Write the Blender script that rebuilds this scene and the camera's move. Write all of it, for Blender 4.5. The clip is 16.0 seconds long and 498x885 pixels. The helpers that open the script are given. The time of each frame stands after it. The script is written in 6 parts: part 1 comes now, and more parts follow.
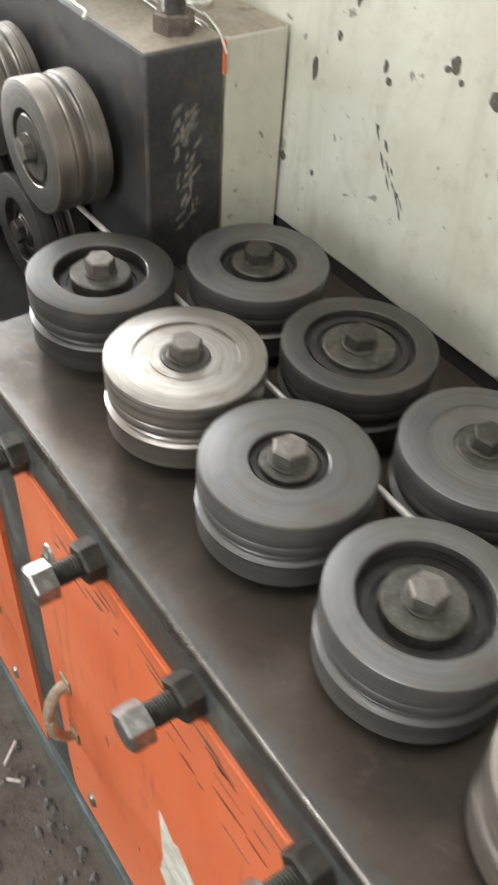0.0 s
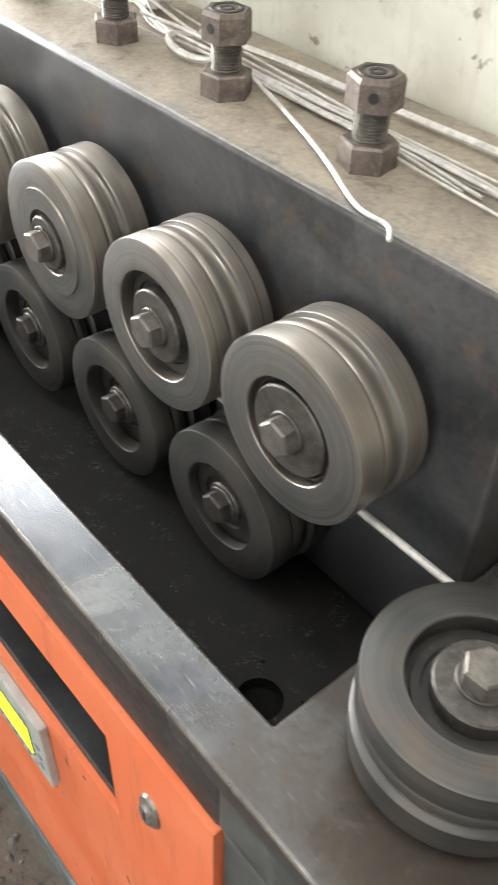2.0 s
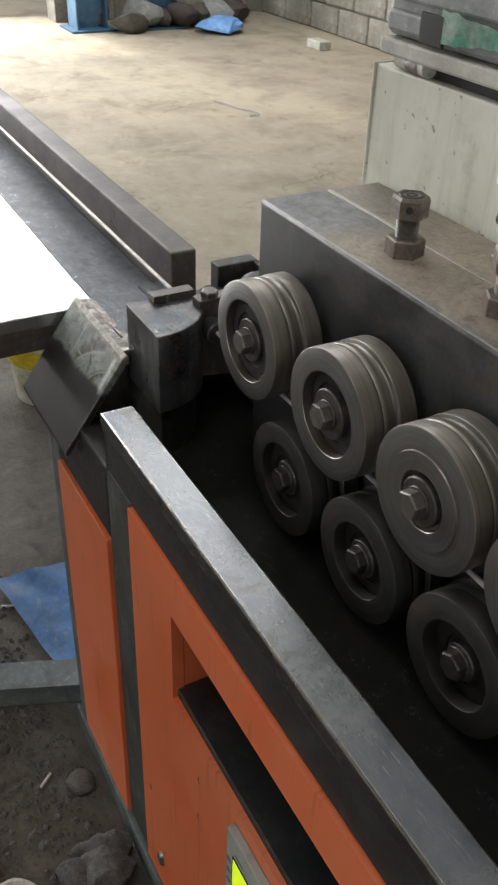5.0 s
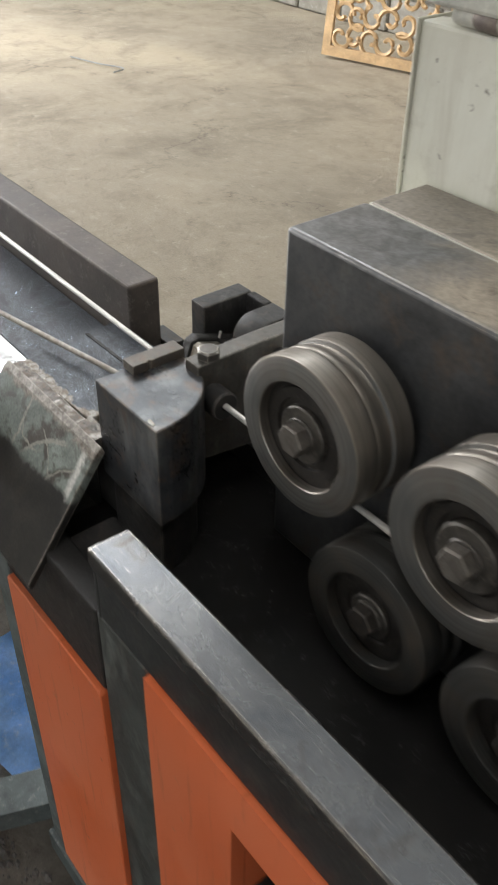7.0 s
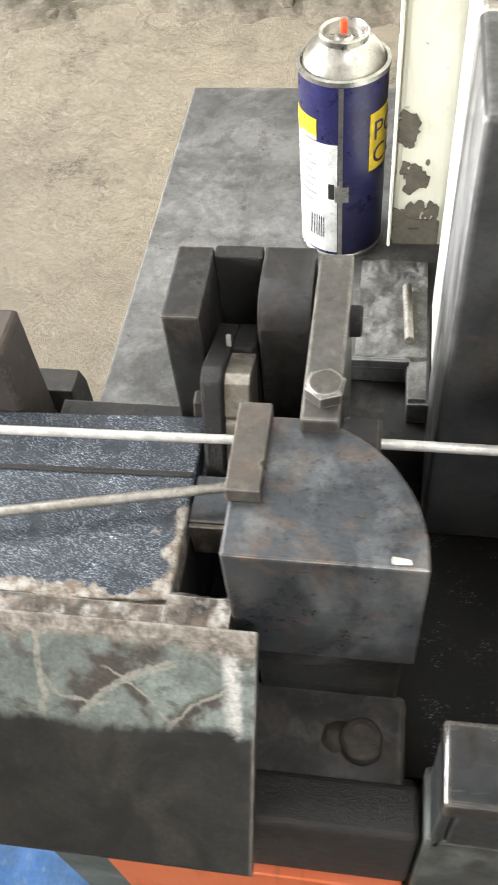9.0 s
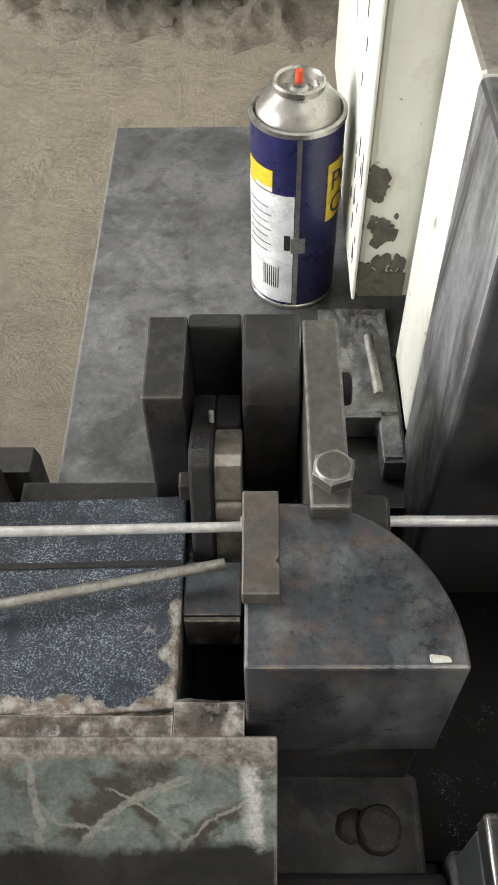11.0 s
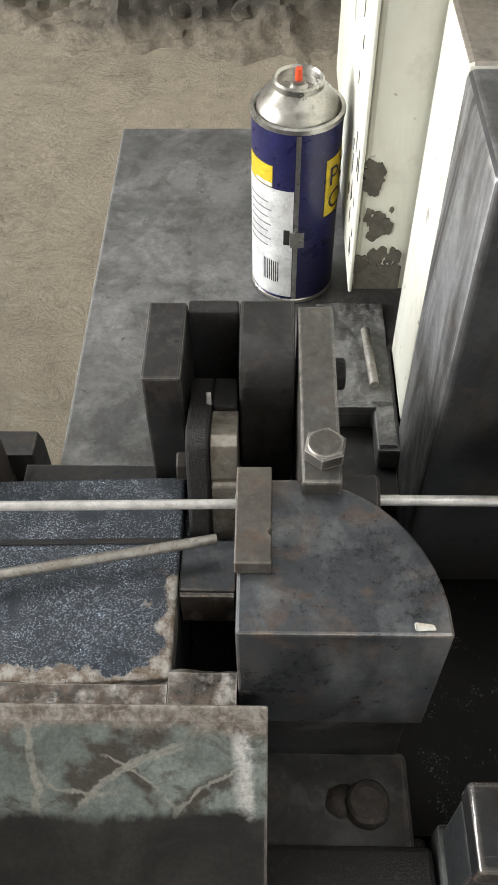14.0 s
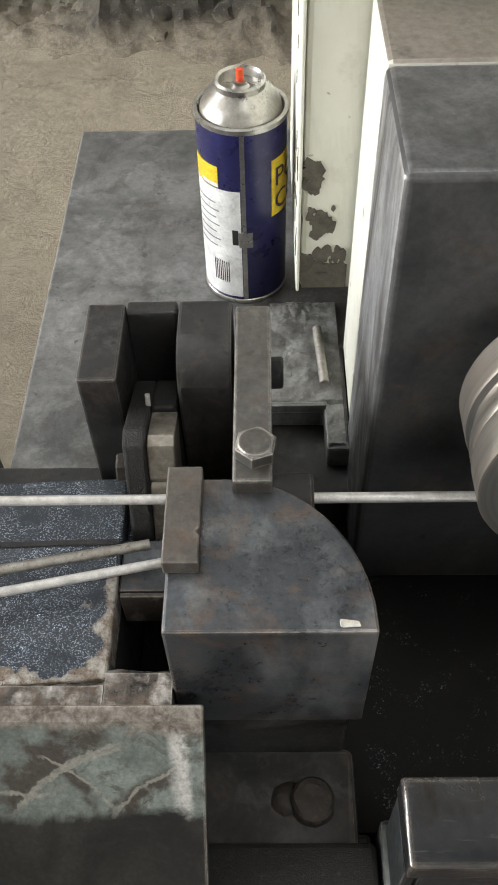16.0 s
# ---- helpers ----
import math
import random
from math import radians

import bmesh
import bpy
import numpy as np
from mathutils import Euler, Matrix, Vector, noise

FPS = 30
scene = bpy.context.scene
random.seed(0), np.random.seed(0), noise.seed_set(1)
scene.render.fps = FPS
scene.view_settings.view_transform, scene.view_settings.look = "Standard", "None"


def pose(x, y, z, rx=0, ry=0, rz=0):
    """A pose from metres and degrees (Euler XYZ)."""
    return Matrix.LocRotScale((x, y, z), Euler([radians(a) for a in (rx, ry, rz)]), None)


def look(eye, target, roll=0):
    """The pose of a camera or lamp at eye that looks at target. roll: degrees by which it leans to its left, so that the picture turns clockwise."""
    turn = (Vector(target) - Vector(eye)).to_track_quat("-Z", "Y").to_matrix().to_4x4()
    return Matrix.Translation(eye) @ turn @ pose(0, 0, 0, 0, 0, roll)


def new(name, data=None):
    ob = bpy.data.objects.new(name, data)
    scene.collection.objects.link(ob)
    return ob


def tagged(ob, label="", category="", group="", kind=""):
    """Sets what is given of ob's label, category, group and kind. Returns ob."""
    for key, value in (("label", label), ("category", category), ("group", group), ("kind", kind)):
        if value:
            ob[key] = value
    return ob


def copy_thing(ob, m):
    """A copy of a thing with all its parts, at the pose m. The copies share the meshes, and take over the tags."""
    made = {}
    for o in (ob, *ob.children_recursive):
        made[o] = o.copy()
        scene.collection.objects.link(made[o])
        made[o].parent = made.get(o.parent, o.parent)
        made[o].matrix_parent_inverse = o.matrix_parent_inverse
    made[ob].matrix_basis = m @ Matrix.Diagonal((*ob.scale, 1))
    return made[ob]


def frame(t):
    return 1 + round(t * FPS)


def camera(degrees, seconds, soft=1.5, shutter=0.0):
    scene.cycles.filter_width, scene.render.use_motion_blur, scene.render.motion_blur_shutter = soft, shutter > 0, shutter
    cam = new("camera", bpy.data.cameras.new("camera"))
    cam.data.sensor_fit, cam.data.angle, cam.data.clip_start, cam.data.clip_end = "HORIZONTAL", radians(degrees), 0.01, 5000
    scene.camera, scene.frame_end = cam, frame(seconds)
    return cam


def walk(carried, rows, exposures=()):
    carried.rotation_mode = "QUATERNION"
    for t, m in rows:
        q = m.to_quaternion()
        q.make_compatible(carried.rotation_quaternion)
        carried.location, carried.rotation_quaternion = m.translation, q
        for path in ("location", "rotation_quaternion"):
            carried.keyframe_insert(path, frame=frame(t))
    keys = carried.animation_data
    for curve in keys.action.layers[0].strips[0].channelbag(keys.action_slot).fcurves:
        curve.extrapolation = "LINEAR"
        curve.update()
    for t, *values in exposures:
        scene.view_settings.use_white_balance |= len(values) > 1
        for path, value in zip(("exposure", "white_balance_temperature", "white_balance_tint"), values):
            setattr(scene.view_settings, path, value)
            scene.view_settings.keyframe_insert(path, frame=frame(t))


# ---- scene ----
cam = camera(31.7, 16.0, soft=1.6, shutter=0.4)
PATH = [
    (0, (0.621, -0.352, 1.249), (-0.508, 0.53, -0.146), 4.0),
    (0.5, (0.521, -0.406, 1.256), (-0.606, 0.569, -0.077), 4.0),
    (1, (0.405, -0.393, 1.237), (-0.694, 0.618, -0.094), 5.6),
    (1.5, (0.265, -0.329, 1.224), (-0.822, 0.685, -0.114), 3.8),
    (2, (0.166, -0.325, 1.212), (-0.93, 0.644, -0.152), 2.2),
    (2.2, (0.148, -0.318, 1.218), (-0.967, 0.603, -0.163), 0.8),
    (2.5, (0.115, -0.359, 1.227), (-0.966, 0.631, -0.133), 1.2),
    (3, (0.101, -0.383, 1.243), (-0.99, 0.641, -0.084), 1.1),
    (3.5, (0.077, -0.406, 1.251), (-1.077, 0.589, -0.044), 1.4),
    (4, (0.057, -0.429, 1.262), (-1.2, 0.499, 0.013), 1.5),
    (4.5, (0.04, -0.441, 1.275), (-1.322, 0.427, 0.096), 2.3),
    (5, (0.03, -0.436, 1.285), (-1.401, 0.376, 0.148), 2.2),
    (5.2, (0.031, -0.429, 1.285), (-1.428, 0.358, 0.165), 2.1),
    (7.3, (-0.399, -0.374, 1.223), (-1.585, 0.65, -0.02), 0.6),
    (7.5, (-0.476, -0.326, 1.213), (-1.628, 0.688, -0.069), -0.2),
    (7.6, (-0.507, -0.309, 1.211), (-1.636, 0.702, -0.094), -0.2),
    (8, (-0.581, -0.283, 1.189), (-1.615, 0.736, -0.186), -0.6),
    (8.3, (-0.635, -0.283, 1.184), (-1.44, 0.823, -0.275), -4.4),
    (8.5, (-0.68, -0.29, 1.169), (-1.222, 0.921, -0.328), -4.3),
    (9, (-0.768, -0.298, 1.171), (-1.046, 0.885, -0.417), -7.1),
    (9.5, (-0.817, -0.255, 1.174), (-0.932, 0.954, -0.416), -4.1),
    (10, (-0.824, -0.246, 1.172), (-0.852, 0.964, -0.421), -1.4),
    (12.5, (-0.818, -0.275, 1.175), (-0.845, 0.964, -0.394), -1.0),
    (13, (-0.815, -0.276, 1.177), (-0.847, 0.968, -0.388), -1.1),
    (13.5, (-0.817, -0.276, 1.173), (-0.853, 0.967, -0.393), -1.1),
    (14, (-0.818, -0.276, 1.173), (-0.858, 0.964, -0.396), -1.1),
    (14.5, (-0.816, -0.277, 1.173), (-0.86, 0.961, -0.397), -1.1),
    (15, (-0.812, -0.279, 1.175), (-0.859, 0.96, -0.395), -1.2),
    (15.5, (-0.796, -0.276, 1.175), (-0.842, 0.965, -0.393), -1.4),
    (16, (-0.786, -0.277, 1.173), (-0.827, 0.965, -0.395), -2.1),
]
EXPOSURES = [(0.0, 0.75), (0.5, 0.70), (1.0, 0.68), (1.5, 0.84), (2.0, 1.06), (2.5, 1.05), (3.0, 1.0), (3.5, 0.68), (4.0, 0.14), (4.5, -0.3), (5.0, -0.68), (5.3, -0.68), (7.0, -0.42), (7.5, -0.32), (8.0, -0.06), (8.5, 0.44), (9.0, 0.72), (9.6, 0.16), (10.2, -0.18), (16.0, -0.18)]
walk(cam, [(t, look(eye, target, roll)) for t, eye, target, roll in PATH], EXPOSURES)

# ---- world, sun, large lights ----
SUN_EL, SUN_AZ = 67.0, 256.0
world = bpy.data.worlds.new("sky")
scene.world = world
world.use_nodes = True
wn = world.node_tree
sky = wn.nodes.new("ShaderNodeTexSky")
sky.sky_type = "NISHITA"
sky.sun_disc = False
sky.sun_elevation = radians(SUN_EL)
sky.sun_rotation = radians(SUN_AZ)
wn.nodes["Background"].inputs["Strength"].default_value = 0.15
wn.links.new(sky.outputs[0], wn.nodes["Background"].inputs["Color"])

sun = new("sun", bpy.data.lights.new("sun", "SUN"))
sun.data.energy, sun.data.angle, sun.data.color = 4.0, radians(0.5), (1.0, 0.95, 0.86)
sun.matrix_world = look((-6, -1.5, 15), (0, 0, 0.5))


def area_lamp(name, at, to, w, h, power, color=(0.985, 0.98, 0.97)):
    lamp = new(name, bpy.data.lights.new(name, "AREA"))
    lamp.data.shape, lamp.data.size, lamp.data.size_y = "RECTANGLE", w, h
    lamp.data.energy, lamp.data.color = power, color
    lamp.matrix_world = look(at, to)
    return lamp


area_lamp("west_gate_light", (-7.75, -0.7, 1.9), (0, -0.7, 1.3), 5.0, 3.5, 1050)
# Added lamps for daylight from unseen sides: south, and three under the closed roof.
area_lamp("south_gate_light", (1.6, -5.5, 2.2), (0.6, 0, 0.9), 1.9, 3.2, 75)
area_lamp("roof_light", (0.35, -1.3, 4.85), (0.35, -1.3, 0), 1.6, 2.2, 60)
# These two sit where flat metal tops mirror them, for a bluish sheen.
area_lamp("rear_roof_light", (-5.5, 2.3, 4.85), (-5.5, 2.3, 0), 3.2, 2.2, 250, (0.95, 0.98, 1.0))
area_lamp("middle_roof_light", (-1.85, 2.2, 4.85), (-1.85, 2.2, 0), 2.6, 2.0, 26, (0.9, 0.96, 1.0))


# ---- materials ----
def material(name, color=(0.5, 0.5, 0.5), rough=0.5, metal=0.0, spec=0.5):
    m = bpy.data.materials.new(name)
    m.use_nodes = True
    b = m.node_tree.nodes["Principled BSDF"]
    b.inputs["Base Color"].default_value = (*color, 1)
    b.inputs["Roughness"].default_value = rough
    b.inputs["Metallic"].default_value = metal
    b.inputs["Specular IOR Level"].default_value = spec
    return m, m.node_tree, b


def node(nt, kind, **values):
    n = nt.nodes.new(kind)
    for key, value in values.items():
        n.inputs[key.replace("_", " ")].default_value = value
    return n


def coords(nt, scale=(1, 1, 1)):
    tc = nt.nodes.new("ShaderNodeTexCoord")
    mp = nt.nodes.new("ShaderNodeMapping")
    mp.inputs["Scale"].default_value = scale
    nt.links.new(tc.outputs["Object"], mp.inputs["Vector"])
    return mp.outputs["Vector"]


def noise_tex(nt, vec, scale, detail=6.0, rough=0.6, distort=0.0):
    n = node(nt, "ShaderNodeTexNoise", Scale=scale, Detail=detail, Roughness=rough, Distortion=distort)
    nt.links.new(vec, n.inputs["Vector"])
    return n.outputs["Fac"]


def ramp(nt, fac, *stops):
    r = nt.nodes.new("ShaderNodeValToRGB")
    els = r.color_ramp.elements
    while len(els) < len(stops):
        els.new(0.5)
    for e, (p, c) in zip(els, stops):
        e.position = p
        e.color = (*c, 1) if isinstance(c, tuple) else (c, c, c, 1)
    nt.links.new(fac, r.inputs["Fac"])
    return r.outputs["Color"]


def mix(nt, fac, a, b, mode="MIX"):
    n = nt.nodes.new("ShaderNodeMix")
    n.data_type, n.blend_type = "RGBA", mode
    for sock, value in ((n.inputs[0], fac), (n.inputs[6], a), (n.inputs[7], b)):
        if isinstance(value, bpy.types.NodeSocket):
            nt.links.new(value, sock)
        elif isinstance(value, tuple):
            sock.default_value = (*value, 1)
        else:
            sock.default_value = value
    return n.outputs[2]


def math_node(nt, op, a, b=0.0):
    n = nt.nodes.new("ShaderNodeMath")
    n.operation = op
    for sock, value in zip(n.inputs, (a, b)):
        if isinstance(value, bpy.types.NodeSocket):
            nt.links.new(value, sock)
        else:
            sock.default_value = value
    return n.outputs[0]


def bump(nt, bsdf, height, strength=0.3, distance=0.001):
    n = node(nt, "ShaderNodeBump", Strength=strength, Distance=distance)
    nt.links.new(height, n.inputs["Height"])
    nt.links.new(n.outputs["Normal"], bsdf.inputs["Normal"])


def worn(name, base, second, third, rough=(0.35, 0.6), metal=0.0, big=9.0, fine=90.0, relief=0.3, depth=0.0004, spec=0.5, stretch=(1, 1, 1), cut=(0.38, 0.62)):
    """Two scales of variation over a base colour: broad patches of the second colour, small flecks of the third."""
    m, nt, b = material(name, base, rough[0], metal, spec)
    v = coords(nt, stretch)
    n1 = noise_tex(nt, v, big, 8, 0.65, 0.4)
    n2 = noise_tex(nt, v, fine, 6, 0.7)
    c = mix(nt, ramp(nt, n1, (cut[0], 0.0), (cut[1], 1.0)), base, second)
    c = mix(nt, ramp(nt, n2, (0.56, 0.0), (0.72, 1.0)), c, third)
    grit = noise_tex(nt, v, fine * 3.1, 4, 0.8)
    c = mix(nt, 1.0, c, ramp(nt, grit, (0.30, 0.86), (0.70, 1.12)), "MULTIPLY")
    smear = noise_tex(nt, v, big * 2.7, 5, 0.65, 0.25)
    c = mix(nt, 1.0, c, ramp(nt, smear, (0.34, 0.80), (0.66, 1.16)), "MULTIPLY")
    nt.links.new(c, b.inputs["Base Color"])
    r = ramp(nt, mix(nt, 0.5, n1, smear), (0.35, rough[0]), (0.65, rough[1]))
    nt.links.new(r, b.inputs["Roughness"])
    bump(nt, b, mix(nt, 0.55, n2, grit), relief, depth)
    return m


def scarred(name, base, dark, rust, pale, edge=(0.42, 0.39, 0.34), rough=(0.26, 0.55), metal=0.5, big=22.0, fine=210.0, rusty=0.57, scraped=0.66, wear=0.0013, relief=0.5):
    """Handled machine steel: broad light and dark patches, rust blotches, pale scrapes, dents and edges rubbed bright."""
    m, nt, b = material(name, base, rough[0], metal)
    v = coords(nt)
    n1 = noise_tex(nt, v, big, 9, 0.62, 0.7)
    n2 = noise_tex(nt, v, big * 2.3, 7, 0.7, 0.5)
    n3 = noise_tex(nt, coords(nt, (1.0, 1.0, 0.45)), big * 1.2, 8, 0.68, 0.25)
    n4 = noise_tex(nt, v, fine, 5, 0.75)
    pits = noise_tex(nt, v, fine * 0.55, 2, 0.4)
    c = mix(nt, ramp(nt, n1, (0.36, 1.0), (0.62, 0.0)), base, dark)
    c = mix(nt, ramp(nt, n2, (rusty - 0.06, 0.0), (rusty + 0.09, 0.75)), c, rust)
    c = mix(nt, ramp(nt, n3, (scraped - 0.09, 0.0), (scraped + 0.10, 0.75)), c, pale)
    c = mix(nt, 1.0, c, ramp(nt, n4, (0.28, 0.72), (0.72, 1.25)), "MULTIPLY")
    c = mix(nt, ramp(nt, pits, (0.70, 0.0), (0.76, 0.8)), c, dark)
    bev = nt.nodes.new("ShaderNodeBevel")
    bev.samples = 4
    bev.inputs["Radius"].default_value = wear
    geo = nt.nodes.new("ShaderNodeNewGeometry")
    dot = nt.nodes.new("ShaderNodeVectorMath")
    dot.operation = "DOT_PRODUCT"
    nt.links.new(bev.outputs[0], dot.inputs[0])
    nt.links.new(geo.outputs["True Normal"], dot.inputs[1])
    rim = ramp(nt, math_node(nt, "SUBTRACT", 1.0, dot.outputs["Value"]), (0.01, 0.0), (0.12, 1.0))
    rim = mix(nt, 1.0, rim, ramp(nt, n2, (0.36, 0.1), (0.58, 1.0)), "MULTIPLY")
    c = mix(nt, rim, c, edge)
    nt.links.new(c, b.inputs["Base Color"])
    nt.links.new(ramp(nt, mix(nt, 0.5, n1, n4), (0.38, rough[0]), (0.62, rough[1])), b.inputs["Roughness"])
    bump(nt, b, mix(nt, 0.5, n4, mix(nt, 0.5, n2, pits)), relief, 0.0007)
    return m


def sheen_streak_steel():
    """Bare plate end; bright vertical reflections of the daylight are painted into its colour."""
    m, nt, b = material("plate_steel_painted_sheen", (0.2, 0.2, 0.21), 0.35, 0.8)
    n1 = noise_tex(nt, coords(nt, (1, 4.5, 0.8)), 6, 9, 0.68, 0.8)
    n2 = noise_tex(nt, coords(nt), 30, 7, 0.7, 0.5)
    n3 = noise_tex(nt, coords(nt), 190, 4, 0.7)
    c = mix(nt, ramp(nt, n1, (0.40, 0.0), (0.60, 1.0)), (0.12, 0.115, 0.115), (0.60, 0.61, 0.63))
    c = mix(nt, ramp(nt, n2, (0.54, 0.0), (0.70, 0.75)), c, (0.13, 0.10, 0.08))
    c = mix(nt, 1.0, c, ramp(nt, n3, (0.3, 0.75), (0.7, 1.2)), "MULTIPLY")
    nt.links.new(c, b.inputs["Base Color"])
    nt.links.new(ramp(nt, n1, (0.35, 0.52), (0.66, 0.28)), b.inputs["Roughness"])
    bump(nt, b, mix(nt, 0.5, n1, n3), 0.3, 0.0005)
    return m


def turned_steel(name, tone, second, rough=0.40, metal=0.7):
    """Lathe-turned steel: fine rings round the axis, dull smears and brown film over them."""
    m, nt, b = material(name, tone, rough, metal)
    tc = nt.nodes.new("ShaderNodeTexCoord")
    sep = nt.nodes.new("ShaderNodeSeparateXYZ")
    nt.links.new(tc.outputs["Object"], sep.inputs[0])
    r2 = math_node(nt, "ADD", math_node(nt, "MULTIPLY", sep.outputs[0], sep.outputs[0]), math_node(nt, "MULTIPLY", sep.outputs[1], sep.outputs[1]))
    rad = math_node(nt, "SQRT", r2)
    comb = nt.nodes.new("ShaderNodeCombineXYZ")
    nt.links.new(rad, comb.inputs[0])
    nt.links.new(sep.outputs[2], comb.inputs[1])
    info = nt.nodes.new("ShaderNodeObjectInfo")
    nt.links.new(info.outputs["Random"], comb.inputs[2])
    rings = noise_tex(nt, comb.outputs[0], 520, 4, 0.6)
    broad = noise_tex(nt, comb.outputs[0], 95, 4, 0.55)
    patch = noise_tex(nt, tc.outputs["Object"], 30, 8, 0.68, 0.3)
    spots = noise_tex(nt, tc.outputs["Object"], 260, 5, 0.75)
    c = mix(nt, ramp(nt, broad, (0.35, 0.0), (0.65, 1.0)), tone, second)
    c = mix(nt, ramp(nt, rings, (0.46, 0.0), (0.70, 0.38)), c, tuple(0.6 * q for q in second))
    c = mix(nt, ramp(nt, patch, (0.46, 0.0), (0.72, 0.6)), c, (0.13, 0.098, 0.07))
    c = mix(nt, ramp(nt, patch, (0.32, 0.5), (0.47, 0.0)), c, tuple(0.62 * q for q in (second[0] * 0.94, second[1] * 1.06, second[2] * 1.16)))
    c = mix(nt, ramp(nt, noise_tex(nt, comb.outputs[0], 210, 3, 0.5), (0.62, 0.0), (0.70, 0.65)), c, (0.045, 0.04, 0.035))
    c = mix(nt, ramp(nt, spots, (0.60, 0.0), (0.74, 0.55)), c, (0.09, 0.075, 0.06))
    nt.links.new(c, b.inputs["Base Color"])
    nt.links.new(ramp(nt, mix(nt, 0.6, rings, patch), (0.34, rough - 0.07), (0.66, rough + 0.20)), b.inputs["Roughness"])
    bump(nt, b, mix(nt, 0.35, rings, spots), 0.14, 0.0003)
    return m


ROLLER = turned_steel("turned_roller_steel", (0.315, 0.285, 0.25), (0.225, 0.205, 0.18), 0.37, 0.8)
ROLLER_BRIGHT = turned_steel("bright_roller_steel", (0.40, 0.375, 0.345), (0.28, 0.26, 0.235), 0.30, 0.85)
ROLLER_GREY = turned_steel("grey_roller_steel", (0.185, 0.182, 0.18), (0.14, 0.137, 0.134), 0.40, 0.7)
ROLLER_FACE = turned_steel("dull_roller_face", (0.235, 0.23, 0.218), (0.165, 0.163, 0.156), 0.42, 0.75)
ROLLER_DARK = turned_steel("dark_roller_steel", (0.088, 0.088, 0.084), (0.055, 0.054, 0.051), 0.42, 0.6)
HUB = worn("greasy_hub_steel", (0.10, 0.092, 0.082), (0.055, 0.05, 0.044), (0.17, 0.15, 0.13), (0.40, 0.62), 0.5, 60, 300)
BOLT = worn("zinc_bolt_steel", (0.215, 0.20, 0.18), (0.14, 0.125, 0.11), (0.10, 0.075, 0.06), (0.45, 0.65), 0.75, 60, 300)
ZINC = worn("bright_zinc_head", (0.40, 0.39, 0.38), (0.24, 0.23, 0.215), (0.20, 0.17, 0.14), (0.24, 0.42), 0.9, 70, 300, 0.3, 0.0003)
BOLT_DARK = worn("dark_bolt_steel", (0.070, 0.062, 0.055), (0.042, 0.038, 0.034), (0.13, 0.09, 0.065), (0.45, 0.68), 0.6, 60, 300)
NUT_RUST = worn("browned_nut_steel", (0.215, 0.175, 0.15), (0.12, 0.10, 0.088), (0.31, 0.265, 0.225), (0.42, 0.68), 0.5, 80, 340, 0.5)
STUD = worn("worn_stud_steel", (0.20, 0.185, 0.165), (0.12, 0.108, 0.095), (0.28, 0.25, 0.22), (0.40, 0.62), 0.6, 90, 340)
BLACK_STEEL = scarred("blackened_block_steel", (0.098, 0.099, 0.101), (0.052, 0.054, 0.058), (0.115, 0.088, 0.068), (0.175, 0.175, 0.175), (0.34, 0.29, 0.25), (0.30, 0.54), 0.45, 13, 190, rusty=0.59, scraped=0.66, wear=0.002)


RAIL = scarred("chipped_dark_frame_paint", (0.028, 0.031, 0.033), (0.015, 0.017, 0.018), (0.050, 0.05, 0.046), (0.12, 0.13, 0.128), (0.22, 0.21, 0.19), (0.30, 0.54), 0.1, 14, 180, rusty=0.58, scraped=0.68, wear=0.0016, relief=0.35)
FRAME_WORN = scarred("rubbed_grey_green_frame", (0.078, 0.088, 0.085), (0.030, 0.033, 0.033), (0.07, 0.066, 0.058), (0.20, 0.215, 0.20), (0.26, 0.25, 0.23), (0.32, 0.56), 0.1, 20, 190, rusty=0.57, scraped=0.60, wear=0.0016, relief=0.35)
BASE_PAINT = worn("grey_green_frame_paint", (0.13, 0.155, 0.155), (0.075, 0.09, 0.09), (0.24, 0.25, 0.24), (0.45, 0.7), 0.05, 14, 120, 0.3, 0.0003)
# Black grease; on the yoke's cross bar it stands for shade instead.
GREASE_AND_SHADE = worn("black_grease_and_fork_shade", (0.013, 0.012, 0.012), (0.026, 0.024, 0.022), (0.06, 0.056, 0.052), (0.40, 0.75), 0.1, 40, 260, 0.9, 0.0025)
CASTING = scarred("dull_dark_casting", (0.042, 0.041, 0.041), (0.016, 0.0155, 0.015), (0.070, 0.053, 0.041), (0.13, 0.125, 0.118), (0.26, 0.24, 0.215), (0.36, 0.68), 0.25, 22, 230, scraped=0.63, wear=0.0014, relief=0.8)
QUAD = scarred("guide_block_steel", (0.100, 0.106, 0.115), (0.042, 0.045, 0.050), (0.165, 0.112, 0.082), (0.25, 0.26, 0.262), edge=(0.50, 0.42, 0.35), rough=(0.22, 0.50), metal=0.5, big=19, fine=250, rusty=0.565, scraped=0.60, wear=0.0011, relief=0.6)
KNIFE = scarred("knife_plate_steel", (0.135, 0.118, 0.102), (0.085, 0.077, 0.068), (0.15, 0.10, 0.07), (0.24, 0.22, 0.19), (0.36, 0.32, 0.28), (0.3, 0.55), 0.45, 34, 260)
WELD = scarred("scraped_weld_steel", (0.15, 0.128, 0.108), (0.050, 0.043, 0.037), (0.15, 0.10, 0.07), (0.50, 0.47, 0.43), (0.55, 0.51, 0.46), (0.26, 0.58), 0.45, 75, 320, rusty=0.55, scraped=0.575, relief=0.9)
SHEEN_STREAKS = sheen_streak_steel()


